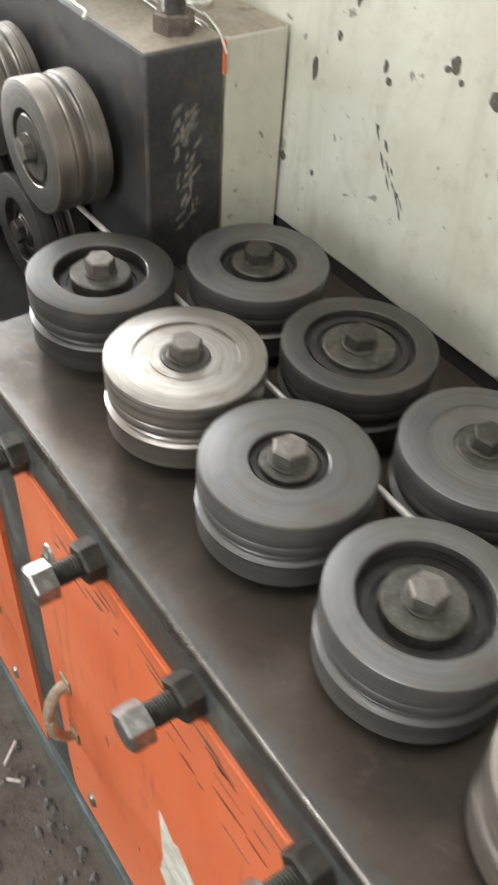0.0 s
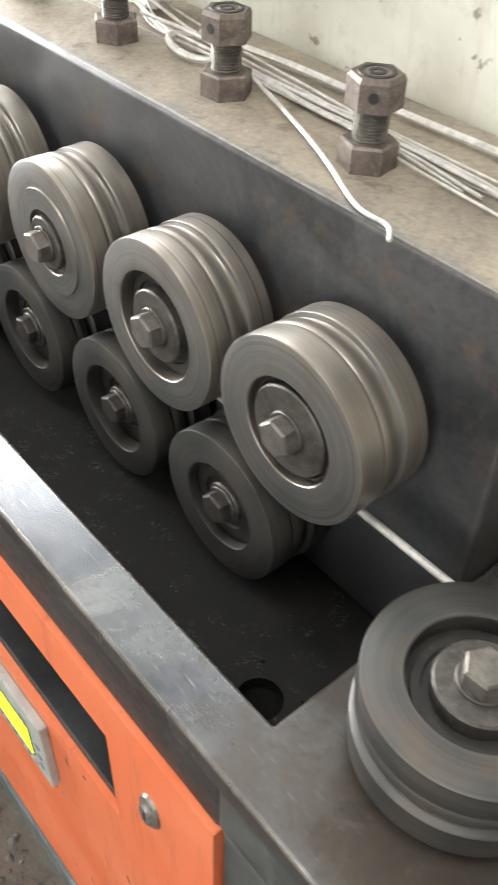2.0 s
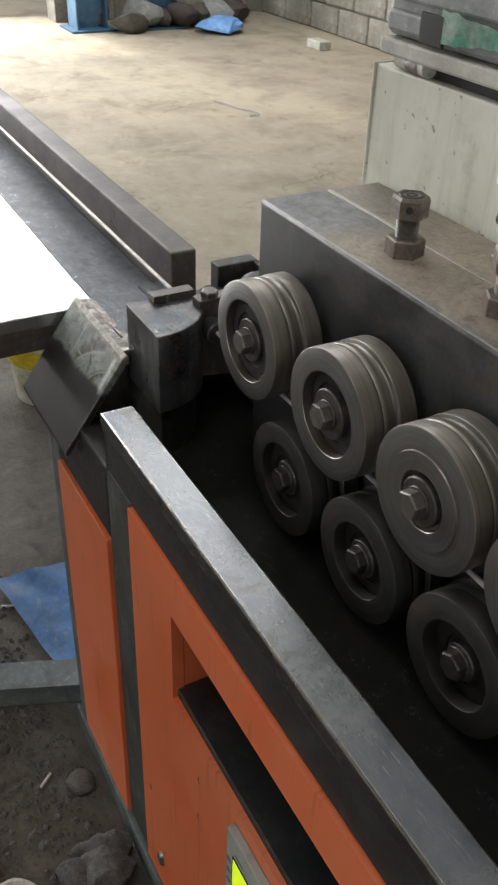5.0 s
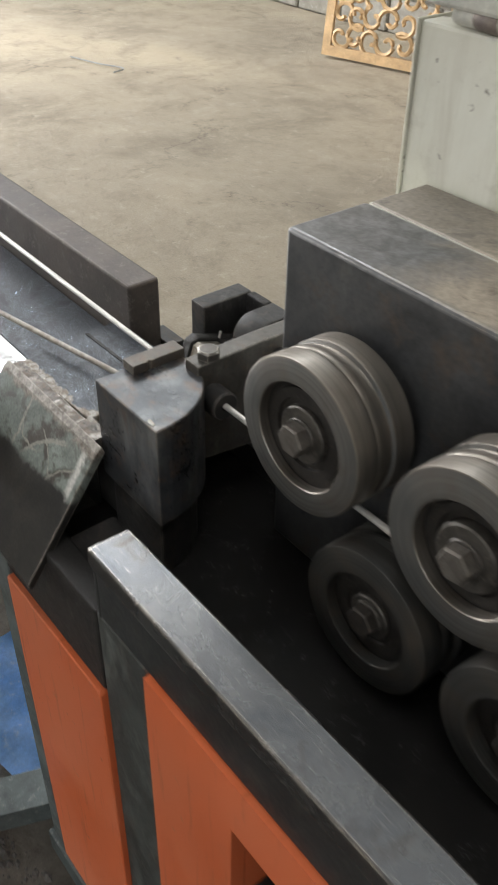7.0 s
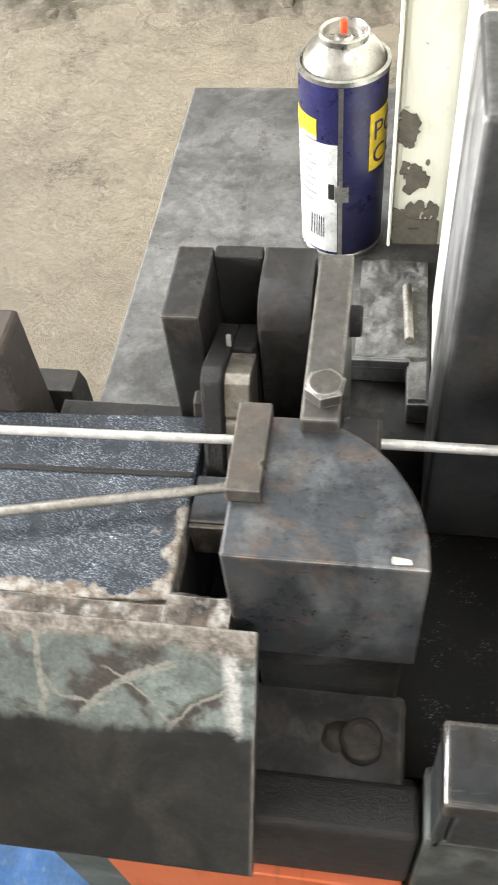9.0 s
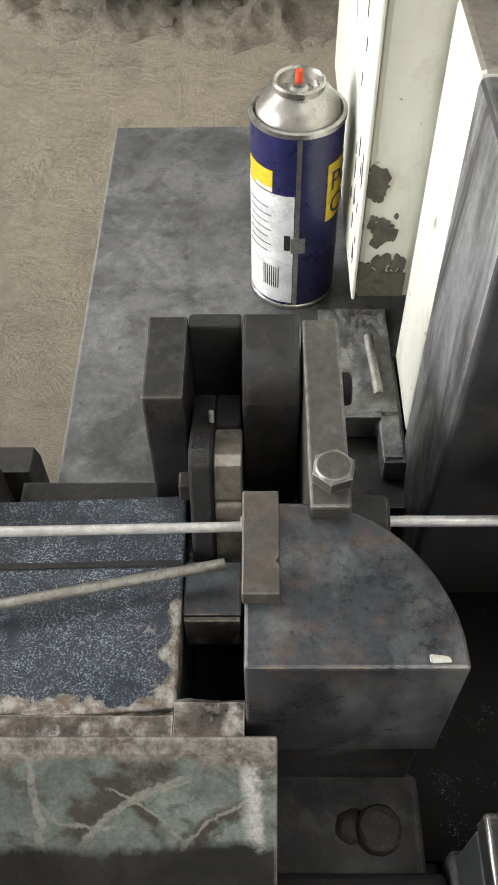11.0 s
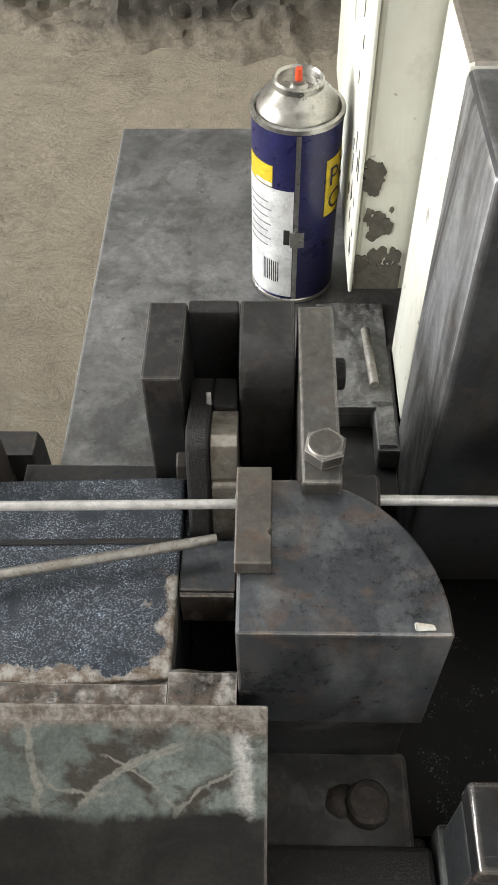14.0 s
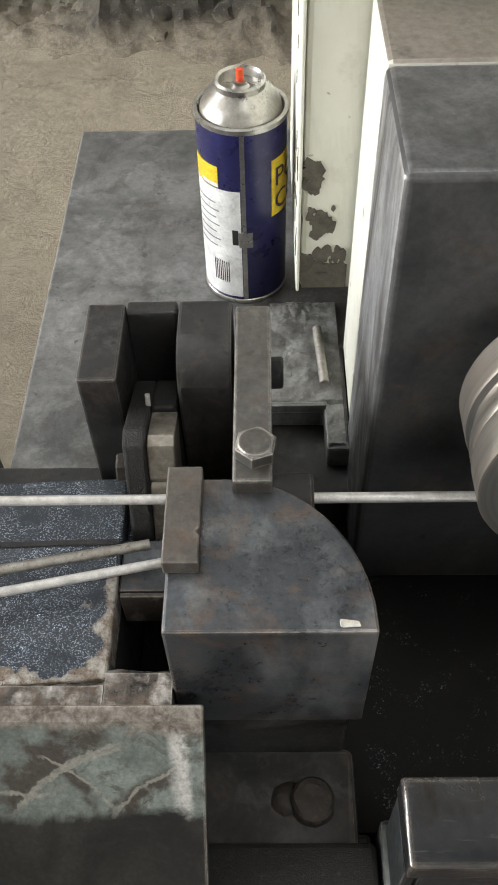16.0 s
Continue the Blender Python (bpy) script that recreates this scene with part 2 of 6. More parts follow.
RUSTY = worn("rusty_grimy_bolt", (0.052, 0.042, 0.034), (0.028, 0.025, 0.022), (0.11, 0.07, 0.042), (0.5, 0.75), 0.2, 70, 300, 0.7, 0.0008)
KNIFE_DARK = scarred("worn_guide_bar_steel", (0.125, 0.118, 0.108), (0.075, 0.07, 0.063), (0.14, 0.105, 0.08), (0.24, 0.225, 0.2), (0.55, 0.52, 0.47), (0.3, 0.55), 0.45, 36, 240, wear=0.002)
BLADE = scarred("cutter_blade_steel", (0.36, 0.33, 0.285), (0.15, 0.135, 0.115), (0.22, 0.17, 0.12), (0.58, 0.56, 0.52), (0.6, 0.57, 0.52), (0.24, 0.45), 0.75, 40, 260, scraped=0.60)
BED = scarred("dusty_bed_steel", (0.205, 0.202, 0.196), (0.080, 0.080, 0.080), (0.090, 0.083, 0.076), (0.33, 0.328, 0.32), (0.66, 0.66, 0.66), (0.38, 0.72), 0.15, 19, 260, rusty=0.55, scraped=0.60, relief=1.0)
DUST = worn("grey_scale_dust", (0.34, 0.335, 0.32), (0.20, 0.195, 0.185), (0.46, 0.45, 0.43), (0.7, 0.95), 0.0, 50, 420, 1.0, 0.003)
WIRE = worn("drawn_wire_steel", (0.70, 0.68, 0.65), (0.62, 0.60, 0.57), (0.54, 0.51, 0.47), (0.30, 0.44), 0.4, 60, 400, 0.1, 0.0001)
ROD_OLD = worn("scaled_rod_steel", (0.46, 0.44, 0.40), (0.33, 0.30, 0.26), (0.14, 0.12, 0.10), (0.35, 0.6), 0.7, 120, 500, 0.5, 0.0003)
BEAM = worn("brown_channel_steel", (0.12, 0.098, 0.085), (0.075, 0.065, 0.06), (0.19, 0.165, 0.15), (0.4, 0.62), 0.4, 8, 100, 0.4, 0.0005)
OUTFEED = worn("bright_outfeed_sheet", (0.62, 0.62, 0.62), (0.46, 0.45, 0.44), (0.25, 0.24, 0.22), (0.16, 0.34), 0.85, 6, 90, 0.3, 0.0004)
CHROME = worn("dulled_chrome", (0.55, 0.54, 0.52), (0.36, 0.34, 0.31), (0.22, 0.19, 0.16), (0.22, 0.4), 0.9, 60, 260, 0.2, 0.0002)
HANDLE = worn("scuffed_pull_handle", (0.42, 0.38, 0.31), (0.30, 0.20, 0.11), (0.20, 0.15, 0.11), (0.4, 0.6), 0.2, 50, 240)
SPLASH = worn("dried_oil_stain", (0.075, 0.068, 0.058), (0.13, 0.115, 0.09), (0.05, 0.045, 0.04), (0.5, 0.7), 0.0, 120, 500)
STONE = worn("dark_rubble", (0.105, 0.092, 0.074), (0.058, 0.051, 0.042), (0.17, 0.15, 0.12), (0.85, 0.98), 0.0, 7, 80, 0.9, 0.008)
GRIT = worn("grey_grit", (0.13, 0.125, 0.117), (0.07, 0.067, 0.062), (0.22, 0.21, 0.195), (0.8, 0.95), 0.0, 60, 200)
BROWN_SHEET = worn("brown_board", (0.075, 0.055, 0.048), (0.055, 0.042, 0.038), (0.10, 0.08, 0.07), (0.6, 0.8), 0.0, 4, 40)
LATTICE = worn("gold_lattice_paint", (0.62, 0.42, 0.22), (0.5, 0.33, 0.17), (0.7, 0.5, 0.3), (0.45, 0.6), 0.1, 5, 50)
BLUE_PAINT = worn("blue_column_paint", (0.05, 0.13, 0.22), (0.035, 0.09, 0.15), (0.16, 0.19, 0.21), (0.5, 0.7), 0.0, 4, 40)
BLUE_SHEET = worn("blue_plastic_sheet", (0.10, 0.28, 0.62), (0.18, 0.36, 0.66), (0.35, 0.45, 0.6), (0.35, 0.6), 0.0, 8, 60)
GREY_CASE = worn("grey_case_paint", (0.30, 0.31, 0.30), (0.22, 0.225, 0.22), (0.4, 0.4, 0.38), (0.5, 0.7), 0.0, 12, 120)
CREAM_CASE = worn("cream_ledge_paint", (0.55, 0.54, 0.48), (0.42, 0.41, 0.36), (0.3, 0.28, 0.24), (0.5, 0.7), 0.0, 12, 120)
# Near-black for shade in holes and gaps, painted in; also trim and print.
SHADE_TRIM_BLACK = worn("black_gap_shade_and_trim", (0.02, 0.02, 0.02), (0.035, 0.033, 0.03), (0.05, 0.05, 0.05), (0.6, 0.8))
SILVER_CAN = worn("dulled_can_metal", (0.55, 0.54, 0.51), (0.42, 0.40, 0.36), (0.3, 0.27, 0.22), (0.22, 0.42), 0.9, 40, 200)
CAN_BLUE = worn("can_navy_print", (0.022, 0.022, 0.10), (0.016, 0.016, 0.07), (0.06, 0.06, 0.14), (0.22, 0.4), 0.0, 30, 240)
CAN_WHITE = worn("can_white_print", (0.78, 0.78, 0.77), (0.66, 0.66, 0.65), (0.5, 0.5, 0.5), (0.25, 0.4), 0.0, 30, 240)
CAN_YELLOW = worn("can_yellow_print", (0.80, 0.62, 0.04), (0.7, 0.5, 0.03), (0.5, 0.38, 0.05), (0.25, 0.4), 0.0, 30, 240)
RED_NOZZLE = material("red_nozzle_plastic", (0.75, 0.09, 0.03), 0.35)[0]
PANEL_GREY = worn("grey_display_bezel", (0.40, 0.42, 0.39), (0.36, 0.375, 0.35), (0.33, 0.335, 0.31), (0.45, 0.6), 0.0, 12, 700, 0.05)
KEY_GREY = worn("worn_key_rubber", (0.20, 0.22, 0.23), (0.15, 0.165, 0.17), (0.3, 0.3, 0.3), (0.5, 0.7))
PAINT_WHITE = worn("flaking_white_paint", (0.72, 0.72, 0.66), (0.58, 0.56, 0.48), (0.5, 0.3, 0.2), (0.5, 0.7), 0.0, 22, 150)
BUCKET = worn("yellowed_bucket_plastic", (0.62, 0.60, 0.36), (0.7, 0.7, 0.62), (0.35, 0.32, 0.2), (0.4, 0.6), 0.0, 9, 80)
TEXTILE = worn("green_white_cloth", (0.16, 0.5, 0.36), (0.6, 0.68, 0.6), (0.3, 0.55, 0.42), (0.7, 0.9), 0.0, 40, 300)


def edge_wear(nt, radius, breakup):
    """Where an edge is rubbed: near a corner of the mesh, broken up by a noise."""
    bev = nt.nodes.new("ShaderNodeBevel")
    bev.samples = 4
    bev.inputs["Radius"].default_value = radius
    geo = nt.nodes.new("ShaderNodeNewGeometry")
    dot = nt.nodes.new("ShaderNodeVectorMath")
    dot.operation = "DOT_PRODUCT"
    nt.links.new(bev.outputs[0], dot.inputs[0])
    nt.links.new(geo.outputs["True Normal"], dot.inputs[1])
    rim = ramp(nt, math_node(nt, "SUBTRACT", 1.0, dot.outputs["Value"]), (0.01, 0.0), (0.10, 1.0))
    return mix(nt, 1.0, rim, ramp(nt, breakup, (0.36, 0.15), (0.58, 1.0)), "MULTIPLY")


def table_steel():
    """Oiled brown table plate whose rim along the trough and front edge is rubbed smooth."""
    m, nt, b = material("oiled_table_steel", (0.09, 0.08, 0.07), 0.36, 0.6)
    v = coords(nt)
    sep = nt.nodes.new("ShaderNodeSeparateXYZ")
    nt.links.new(v, sep.inputs[0])
    n1 = noise_tex(nt, v, 10, 9, 0.66, 0.4)
    n2 = noise_tex(nt, v, 34, 8, 0.7, 0.5)
    n3 = noise_tex(nt, coords(nt, (5, 60, 60)), 9, 6, 0.7, 0.6)
    n4 = noise_tex(nt, v, 230, 5, 0.75)
    oil = mix(nt, ramp(nt, n1, (0.38, 0.0), (0.64, 1.0)), (0.100, 0.080, 0.063), (0.056, 0.046, 0.037))
    oil = mix(nt, ramp(nt, n2, (0.58, 0.0), (0.72, 0.6)), oil, (0.15, 0.125, 0.10))
    bare = mix(nt, ramp(nt, n1, (0.36, 0.0), (0.64, 1.0)), (0.070, 0.074, 0.082), (0.150, 0.150, 0.150))
    bare = mix(nt, ramp(nt, n2, (0.56, 0.0), (0.72, 0.7)), bare, (0.068, 0.054, 0.043))
    wob = math_node(nt, "MULTIPLY", math_node(nt, "SUBTRACT", n2, 0.5), 1.1)
    along = ramp(nt, math_node(nt, "ADD", math_node(nt, "ADD", math_node(nt, "MULTIPLY", sep.outputs[0], -5.0), 0.55), wob), (0.30, 0.0), (0.75, 1.0))
    front = ramp(nt, math_node(nt, "ADD", math_node(nt, "MULTIPLY", math_node(nt, "ADD", sep.outputs[1], 0.168), -26.0), wob), (0.12, 0.0), (0.60, 0.75))
    rubbed = mix(nt, 1.0, along, front, "LIGHTEN")
    c = mix(nt, rubbed, oil, bare)
    scuff = mix(nt, 1.0, ramp(nt, n3, (0.60, 0.0), (0.68, 0.8)), rubbed, "MULTIPLY")
    c = mix(nt, scuff, c, (0.22, 0.212, 0.20))
    c = mix(nt, 1.0, c, ramp(nt, n4, (0.28, 0.88), (0.72, 1.1)), "MULTIPLY")
    c = mix(nt, edge_wear(nt, 0.0038, n2), c, (0.56, 0.50, 0.44))
    nt.links.new(c, b.inputs["Base Color"])
    nt.links.new(ramp(nt, rubbed, (0.0, 0.5), (1.0, 0.85)), b.inputs["Metallic"])
    dull = ramp(nt, mix(nt, 0.5, n1, n4), (0.38, 0.30), (0.62, 0.50))
    shine = ramp(nt, n1, (0.36, 0.20), (0.64, 0.32))
    nt.links.new(mix(nt, rubbed, dull, shine), b.inputs["Roughness"])
    bump(nt, b, mix(nt, 0.7, n4, n3), 0.05, 0.0003)
    return m


def block_top():
    """Brown dust over the block's top, wiped off to dark steel at the cutter end and along the front edge."""
    m, nt, b = material("dusty_block_top", (0.3, 0.26, 0.2), 0.55, 0.2)
    v = coords(nt)
    sep = nt.nodes.new("ShaderNodeSeparateXYZ")
    nt.links.new(v, sep.inputs[0])
    n1 = noise_tex(nt, v, 12, 9, 0.68, 0.7)
    n2 = noise_tex(nt, v, 46, 8, 0.72, 0.6)
    n3 = noise_tex(nt, v, 240, 5, 0.75)
    dust = mix(nt, ramp(nt, n1, (0.38, 0.0), (0.62, 1.0)), (0.345, 0.295, 0.23), (0.225, 0.193, 0.155))
    dust = mix(nt, ramp(nt, n2, (0.55, 0.0), (0.66, 0.8)), dust, (0.13, 0.105, 0.082))
    steel = mix(nt, ramp(nt, n2, (0.40, 0.0), (0.62, 1.0)), (0.105, 0.108, 0.115), (0.21, 0.215, 0.225))
    wob = math_node(nt, "MULTIPLY", math_node(nt, "SUBTRACT", n1, 0.5), 1.6)
    end = ramp(nt, math_node(nt, "ADD", math_node(nt, "MULTIPLY", math_node(nt, "ADD", sep.outputs[0], 0.56), -9.0), wob), (0.25, 0.0), (0.85, 0.92))
    lip = ramp(nt, math_node(nt, "ADD", math_node(nt, "MULTIPLY", math_node(nt, "SUBTRACT", sep.outputs[1], 0.013), -70.0), wob), (0.2, 0.0), (0.8, 0.7))
    front = ramp(nt, math_node(nt, "MULTIPLY", math_node(nt, "SUBTRACT", 0.081, sep.outputs[1]), 100.0), (0.0, 0.3), (0.2, 1.0))
    wiped = mix(nt, 1.0, mix(nt, 1.0, end, lip, "LIGHTEN"), front, "MULTIPLY")
    c = mix(nt, wiped, dust, steel)
    c = mix(nt, 1.0, c, ramp(nt, n3, (0.28, 0.74), (0.72, 1.22)), "MULTIPLY")
    c = mix(nt, edge_wear(nt, 0.002, n2), c, (0.42, 0.37, 0.31))
    nt.links.new(c, b.inputs["Base Color"])
    nt.links.new(mix(nt, wiped, (0.62, 0.62, 0.62), (0.32, 0.32, 0.32)), b.inputs["Roughness"])
    nt.links.new(ramp(nt, wiped, (0.0, 0.1), (1.0, 0.6)), b.inputs["Metallic"])
    bump(nt, b, mix(nt, 0.5, n2, n3), 0.45, 0.0007)
    return m


def orange_paint():
    m, nt, b = material("orange_panel_paint", (0.72, 0.17, 0.055), 0.42)
    v = coords(nt)
    n1 = noise_tex(nt, v, 5, 7, 0.65, 0.3)
    n2 = noise_tex(nt, v, 55, 6, 0.7)
    streak = noise_tex(nt, coords(nt, (30, 1, 2.2)), 3.0, 5, 0.7)
    chips = noise_tex(nt, coords(nt, (9, 1, 22)), 4.0, 5, 0.6, 1.5)
    c = mix(nt, ramp(nt, n1, (0.36, 0.0), (0.66, 1.0)), (0.71, 0.145, 0.046), (0.72, 0.205, 0.095))
    c = mix(nt, ramp(nt, streak, (0.56, 0.0), (0.76, 0.6)), c, (0.26, 0.07, 0.03))
    c = mix(nt, ramp(nt, n2, (0.64, 0.0), (0.74, 0.6)), c, (0.40, 0.20, 0.12))
    c = mix(nt, ramp(nt, chips, (0.70, 0.0), (0.735, 0.85)), c, (0.055, 0.045, 0.04))
    nt.links.new(c, b.inputs["Base Color"])
    nt.links.new(ramp(nt, n1, (0.3, 0.30), (0.7, 0.54)), b.inputs["Roughness"])
    bump(nt, b, mix(nt, 0.5, n1, n2), 0.15, 0.0004)
    return m


def cabinet_paint():
    """Off-white enamel with dark oil spatters, scrapes and brown grime."""
    m, nt, b = material("grimy_white_enamel", (0.66, 0.66, 0.58), 0.5)
    v = coords(nt)
    n1 = noise_tex(nt, v, 3.5, 8, 0.7, 0.5)
    n2 = noise_tex(nt, v, 26, 7, 0.75)
    dots = noise_tex(nt, v, 70, 3, 0.5, 0.3)
    blots = noise_tex(nt, coords(nt, (1.4, 1, 0.8)), 17, 4, 0.55, 0.9)
    c = mix(nt, ramp(nt, n1, (0.36, 0.0), (0.72, 1.0)), (0.70, 0.70, 0.62), (0.52, 0.50, 0.41))
    c = mix(nt, ramp(nt, n2, (0.54, 0.0), (0.8, 0.6)), c, (0.36, 0.33, 0.26))
    drips = noise_tex(nt, coords(nt, (9, 9, 1.0)), 3.0, 9, 0.72, 0.8)
    c = mix(nt, ramp(nt, drips, (0.52, 0.0), (0.76, 0.6)), c, (0.42, 0.39, 0.31))
    c = mix(nt, ramp(nt, dots, (0.68, 0.0), (0.72, 0.75)), c, (0.16, 0.14, 0.11))
    c = mix(nt, ramp(nt, blots, (0.70, 0.0), (0.75, 0.6)), c, (0.20, 0.175, 0.135))
    nt.links.new(c, b.inputs["Base Color"])
    nt.links.new(ramp(nt, n2, (0.3, 0.42), (0.7, 0.68)), b.inputs["Roughness"])
    bump(nt, b, mix(nt, 0.5, n1, n2), 0.25, 0.0006)
    return m


def oily_tray(name="oily_glittering_plate", share=0.72, low=(0.022, 0.029, 0.040), high=(0.052, 0.057, 0.065), shine=(0.58, 0.66, 0.76), gloss=(0.28, 0.54), flake=2300.0, gather=(0.36, 0.62), spec=0.3, wiped=True):
    """Black plate under oil and bright steel scale that glitters."""
    m, nt, b = material(name, low, 0.25, 0.3, spec)
    v = coords(nt)
    n1 = noise_tex(nt, v, 22, 6, 0.65, 0.6)
    grain = noise_tex(nt, v, 520, 3, 0.7)
    vor = node(nt, "ShaderNodeTexVoronoi", Scale=flake)
    nt.links.new(v, vor.inputs["Vector"])
    pick = nt.nodes.new("ShaderNodeSeparateColor")
    nt.links.new(vor.outputs["Color"], pick.inputs[0])
    speck = ramp(nt, pick.outputs[0], (share, 0.0), (share + 0.04, 1.0))
    where = ramp(nt, noise_tex(nt, v, 48, 6, 0.72), (gather[0], 0.0), (gather[1], 1.0))
    glint = mix(nt, 1.0, mix(nt, 1.0, speck, where, "MULTIPLY"), ramp(nt, pick.outputs[2], (0.15, 0.12), (0.95, 1.0)), "MULTIPLY")
    c = mix(nt, ramp(nt, n1, (0.4, 0.0), (0.65, 1.0)), low, high)
    c = mix(nt, glint, c, shine)
    if wiped:
        # Oil wiped off down to rusty metal beside the hole and along the front weld.
        sep = nt.nodes.new("ShaderNodeSeparateXYZ")
        nt.links.new(v, sep.inputs[0])
        wob = noise_tex(nt, v, 48, 7, 0.65, 0.5)
        side = ramp(nt, math_node(nt, "ADD", math_node(nt, "MULTIPLY", math_node(nt, "ADD", sep.outputs[0], 0.872), 14.0), wob), (0.50, 0.0), (0.56, 1.0))
        front = ramp(nt, math_node(nt, "ADD", math_node(nt, "MULTIPLY", math_node(nt, "ADD", sep.outputs[1], 0.052), -30.0), wob), (0.50, 0.0), (0.58, 1.0))
        weld = ramp(nt, math_node(nt, "ADD", math_node(nt, "MULTIPLY", math_node(nt, "ADD", sep.outputs[1], 0.103), -30.0), wob), (0.50, 0.0), (0.56, 1.0))
        bare = mix(nt, 1.0, mix(nt, 1.0, side, front, "MULTIPLY"), weld, "LIGHTEN")
        tone = mix(nt, ramp(nt, noise_tex(nt, v, 130, 6, 0.7), (0.42, 0.0), (0.6, 1.0)), (0.17, 0.13, 0.095), (0.44, 0.41, 0.37))
        c = mix(nt, bare, c, tone)
    nt.links.new(c, b.inputs["Base Color"])
    grain = mix(nt, 0.6, grain, pick.outputs[1])
    nt.links.new(ramp(nt, glint, (0.0, 0.0), (1.0, 0.9)), b.inputs["Metallic"])
    film = ramp(nt, n1, (0.35, gloss[0]), (0.65, gloss[1]))
    nt.links.new(mix(nt, glint, film, (0.22, 0.22, 0.22)), b.inputs["Roughness"])
    bump(nt, b, mix(nt, 0.86, n1, grain), 0.75, 0.0008)
    return m


def green_plate():
    """Grey-green primer with curved rubbed tracks, scraped at its end; near black below a wavy line."""
    m, nt, b = material("rubbed_green_primer", (0.20, 0.24, 0.22), 0.5, 0.1)
    v = coords(nt)
    sep = nt.nodes.new("ShaderNodeSeparateXYZ")
    nt.links.new(v, sep.inputs[0])
    n1 = noise_tex(nt, v, 18, 8, 0.65, 1.2)
    n2 = noise_tex(nt, v, 110, 7, 0.72, 0.4)
    n3 = noise_tex(nt, v, 420, 4, 0.7)
    n4 = noise_tex(nt, v, 42, 7, 0.7, 0.8)
    c = mix(nt, ramp(nt, n1, (0.38, 0.0), (0.62, 1.0)), (0.215, 0.245, 0.222), (0.125, 0.142, 0.128))
    c = mix(nt, ramp(nt, n4, (0.53, 0.0), (0.62, 0.8)), c, (0.072, 0.066, 0.056))
    # Tracks swept over the plate: x along it, d down its slope.
    down = math_node(nt, "MULTIPLY", math_node(nt, "SUBTRACT", 0.7815, sep.outputs[2]), 1.236)
    flat = nt.nodes.new("ShaderNodeCombineXYZ")
    nt.links.new(sep.outputs[0], flat.inputs[0])
    nt.links.new(down, flat.inputs[1])
    wob = math_node(nt, "MULTIPLY", math_node(nt, "SUBTRACT", n4, 0.5), 0.014)

    def track(cx, cd, r, half, x0, x1):
        far = nt.nodes.new("ShaderNodeVectorMath")
        far.operation = "DISTANCE"
        nt.links.new(flat.outputs[0], far.inputs[0])
        far.inputs[1].default_value = (cx, cd, 0)
        off = math_node(nt, "ABSOLUTE", math_node(nt, "ADD", math_node(nt, "SUBTRACT", far.outputs["Value"], r), wob))
        band = ramp(nt, math_node(nt, "DIVIDE", off, half * 2), (0.30, 1.0), (0.62, 0.0))
        span = math_node(nt, "ADD", math_node(nt, "DIVIDE", math_node(nt, "SUBTRACT", sep.outputs[0], x0), x1 - x0), math_node(nt, "MULTIPLY", wob, 12.0))
        ends = ramp(nt, span, (0.0, 0.0), (0.14, 1.0), (0.86, 1.0), (1.0, 0.0))
        return mix(nt, 1.0, mix(nt, 1.0, band, ends, "MULTIPLY"), ramp(nt, n2, (0.36, 0.25), (0.52, 1.0)), "MULTIPLY")

    for cx, cd, r, half, x0, x1 in ((-0.840, 0.090, 0.086, 0.0075, -0.915, -0.858), (-0.905, 0.006, 0.022, 0.0070, -0.914, -0.880), (-0.820, 0.072, 0.044, 0.0045, -0.868, -0.828), (-0.925, 0.070, 0.062, 0.0035, -0.905, -0.866)):
        c = mix(nt, track(cx, cd, r, half, x0, x1), c, (0.060, 0.052, 0.043))
    for cx, cd, r, half, x0, x1 in ((-0.834, 0.096, 0.087, 0.0018, -0.912, -0.852), (-0.840, 0.090, 0.077, 0.0022, -0.906, -0.850), (-0.815, 0.074, 0.050, 0.0018, -0.866, -0.826), (-0.900, 0.010, 0.030, 0.0020, -0.925, -0.880), (-0.915, 0.074, 0.060, 0.0014, -0.895, -0.858), (-1.20, 0.04, 0.275, 0.0035, -0.929, -0.921)):
        c = mix(nt, track(cx, cd, r, half * 0.55, x0, x1), c, (0.27, 0.26, 0.225))
    x = math_node(nt, "ADD", sep.outputs[0], math_node(nt, "MULTIPLY", n4, 0.012))
    strip = ramp(nt, math_node(nt, "MULTIPLY", math_node(nt, "ADD", x, 0.86), 10.0), (0.325, 0.0), (0.365, 1.0), (0.41, 1.0), (0.44, 0.0))
    c = mix(nt, mix(nt, 1.0, strip, ramp(nt, n2, (0.38, 0.1), (0.50, 1.0)), "MULTIPLY"), c, (0.52, 0.51, 0.48))
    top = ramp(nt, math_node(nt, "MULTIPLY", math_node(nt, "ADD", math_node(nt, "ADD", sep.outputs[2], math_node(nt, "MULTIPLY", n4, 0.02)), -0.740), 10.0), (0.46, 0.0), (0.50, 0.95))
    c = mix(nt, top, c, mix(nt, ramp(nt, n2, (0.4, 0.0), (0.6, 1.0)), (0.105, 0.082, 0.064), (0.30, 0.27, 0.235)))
    # Below a wavy height line the plate turns nearly black.
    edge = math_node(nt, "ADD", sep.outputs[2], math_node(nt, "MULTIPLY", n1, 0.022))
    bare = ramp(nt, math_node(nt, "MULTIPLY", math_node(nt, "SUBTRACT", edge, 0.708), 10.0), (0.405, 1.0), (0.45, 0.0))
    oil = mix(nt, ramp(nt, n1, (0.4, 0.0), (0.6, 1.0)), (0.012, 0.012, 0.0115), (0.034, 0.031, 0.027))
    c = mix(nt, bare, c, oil)
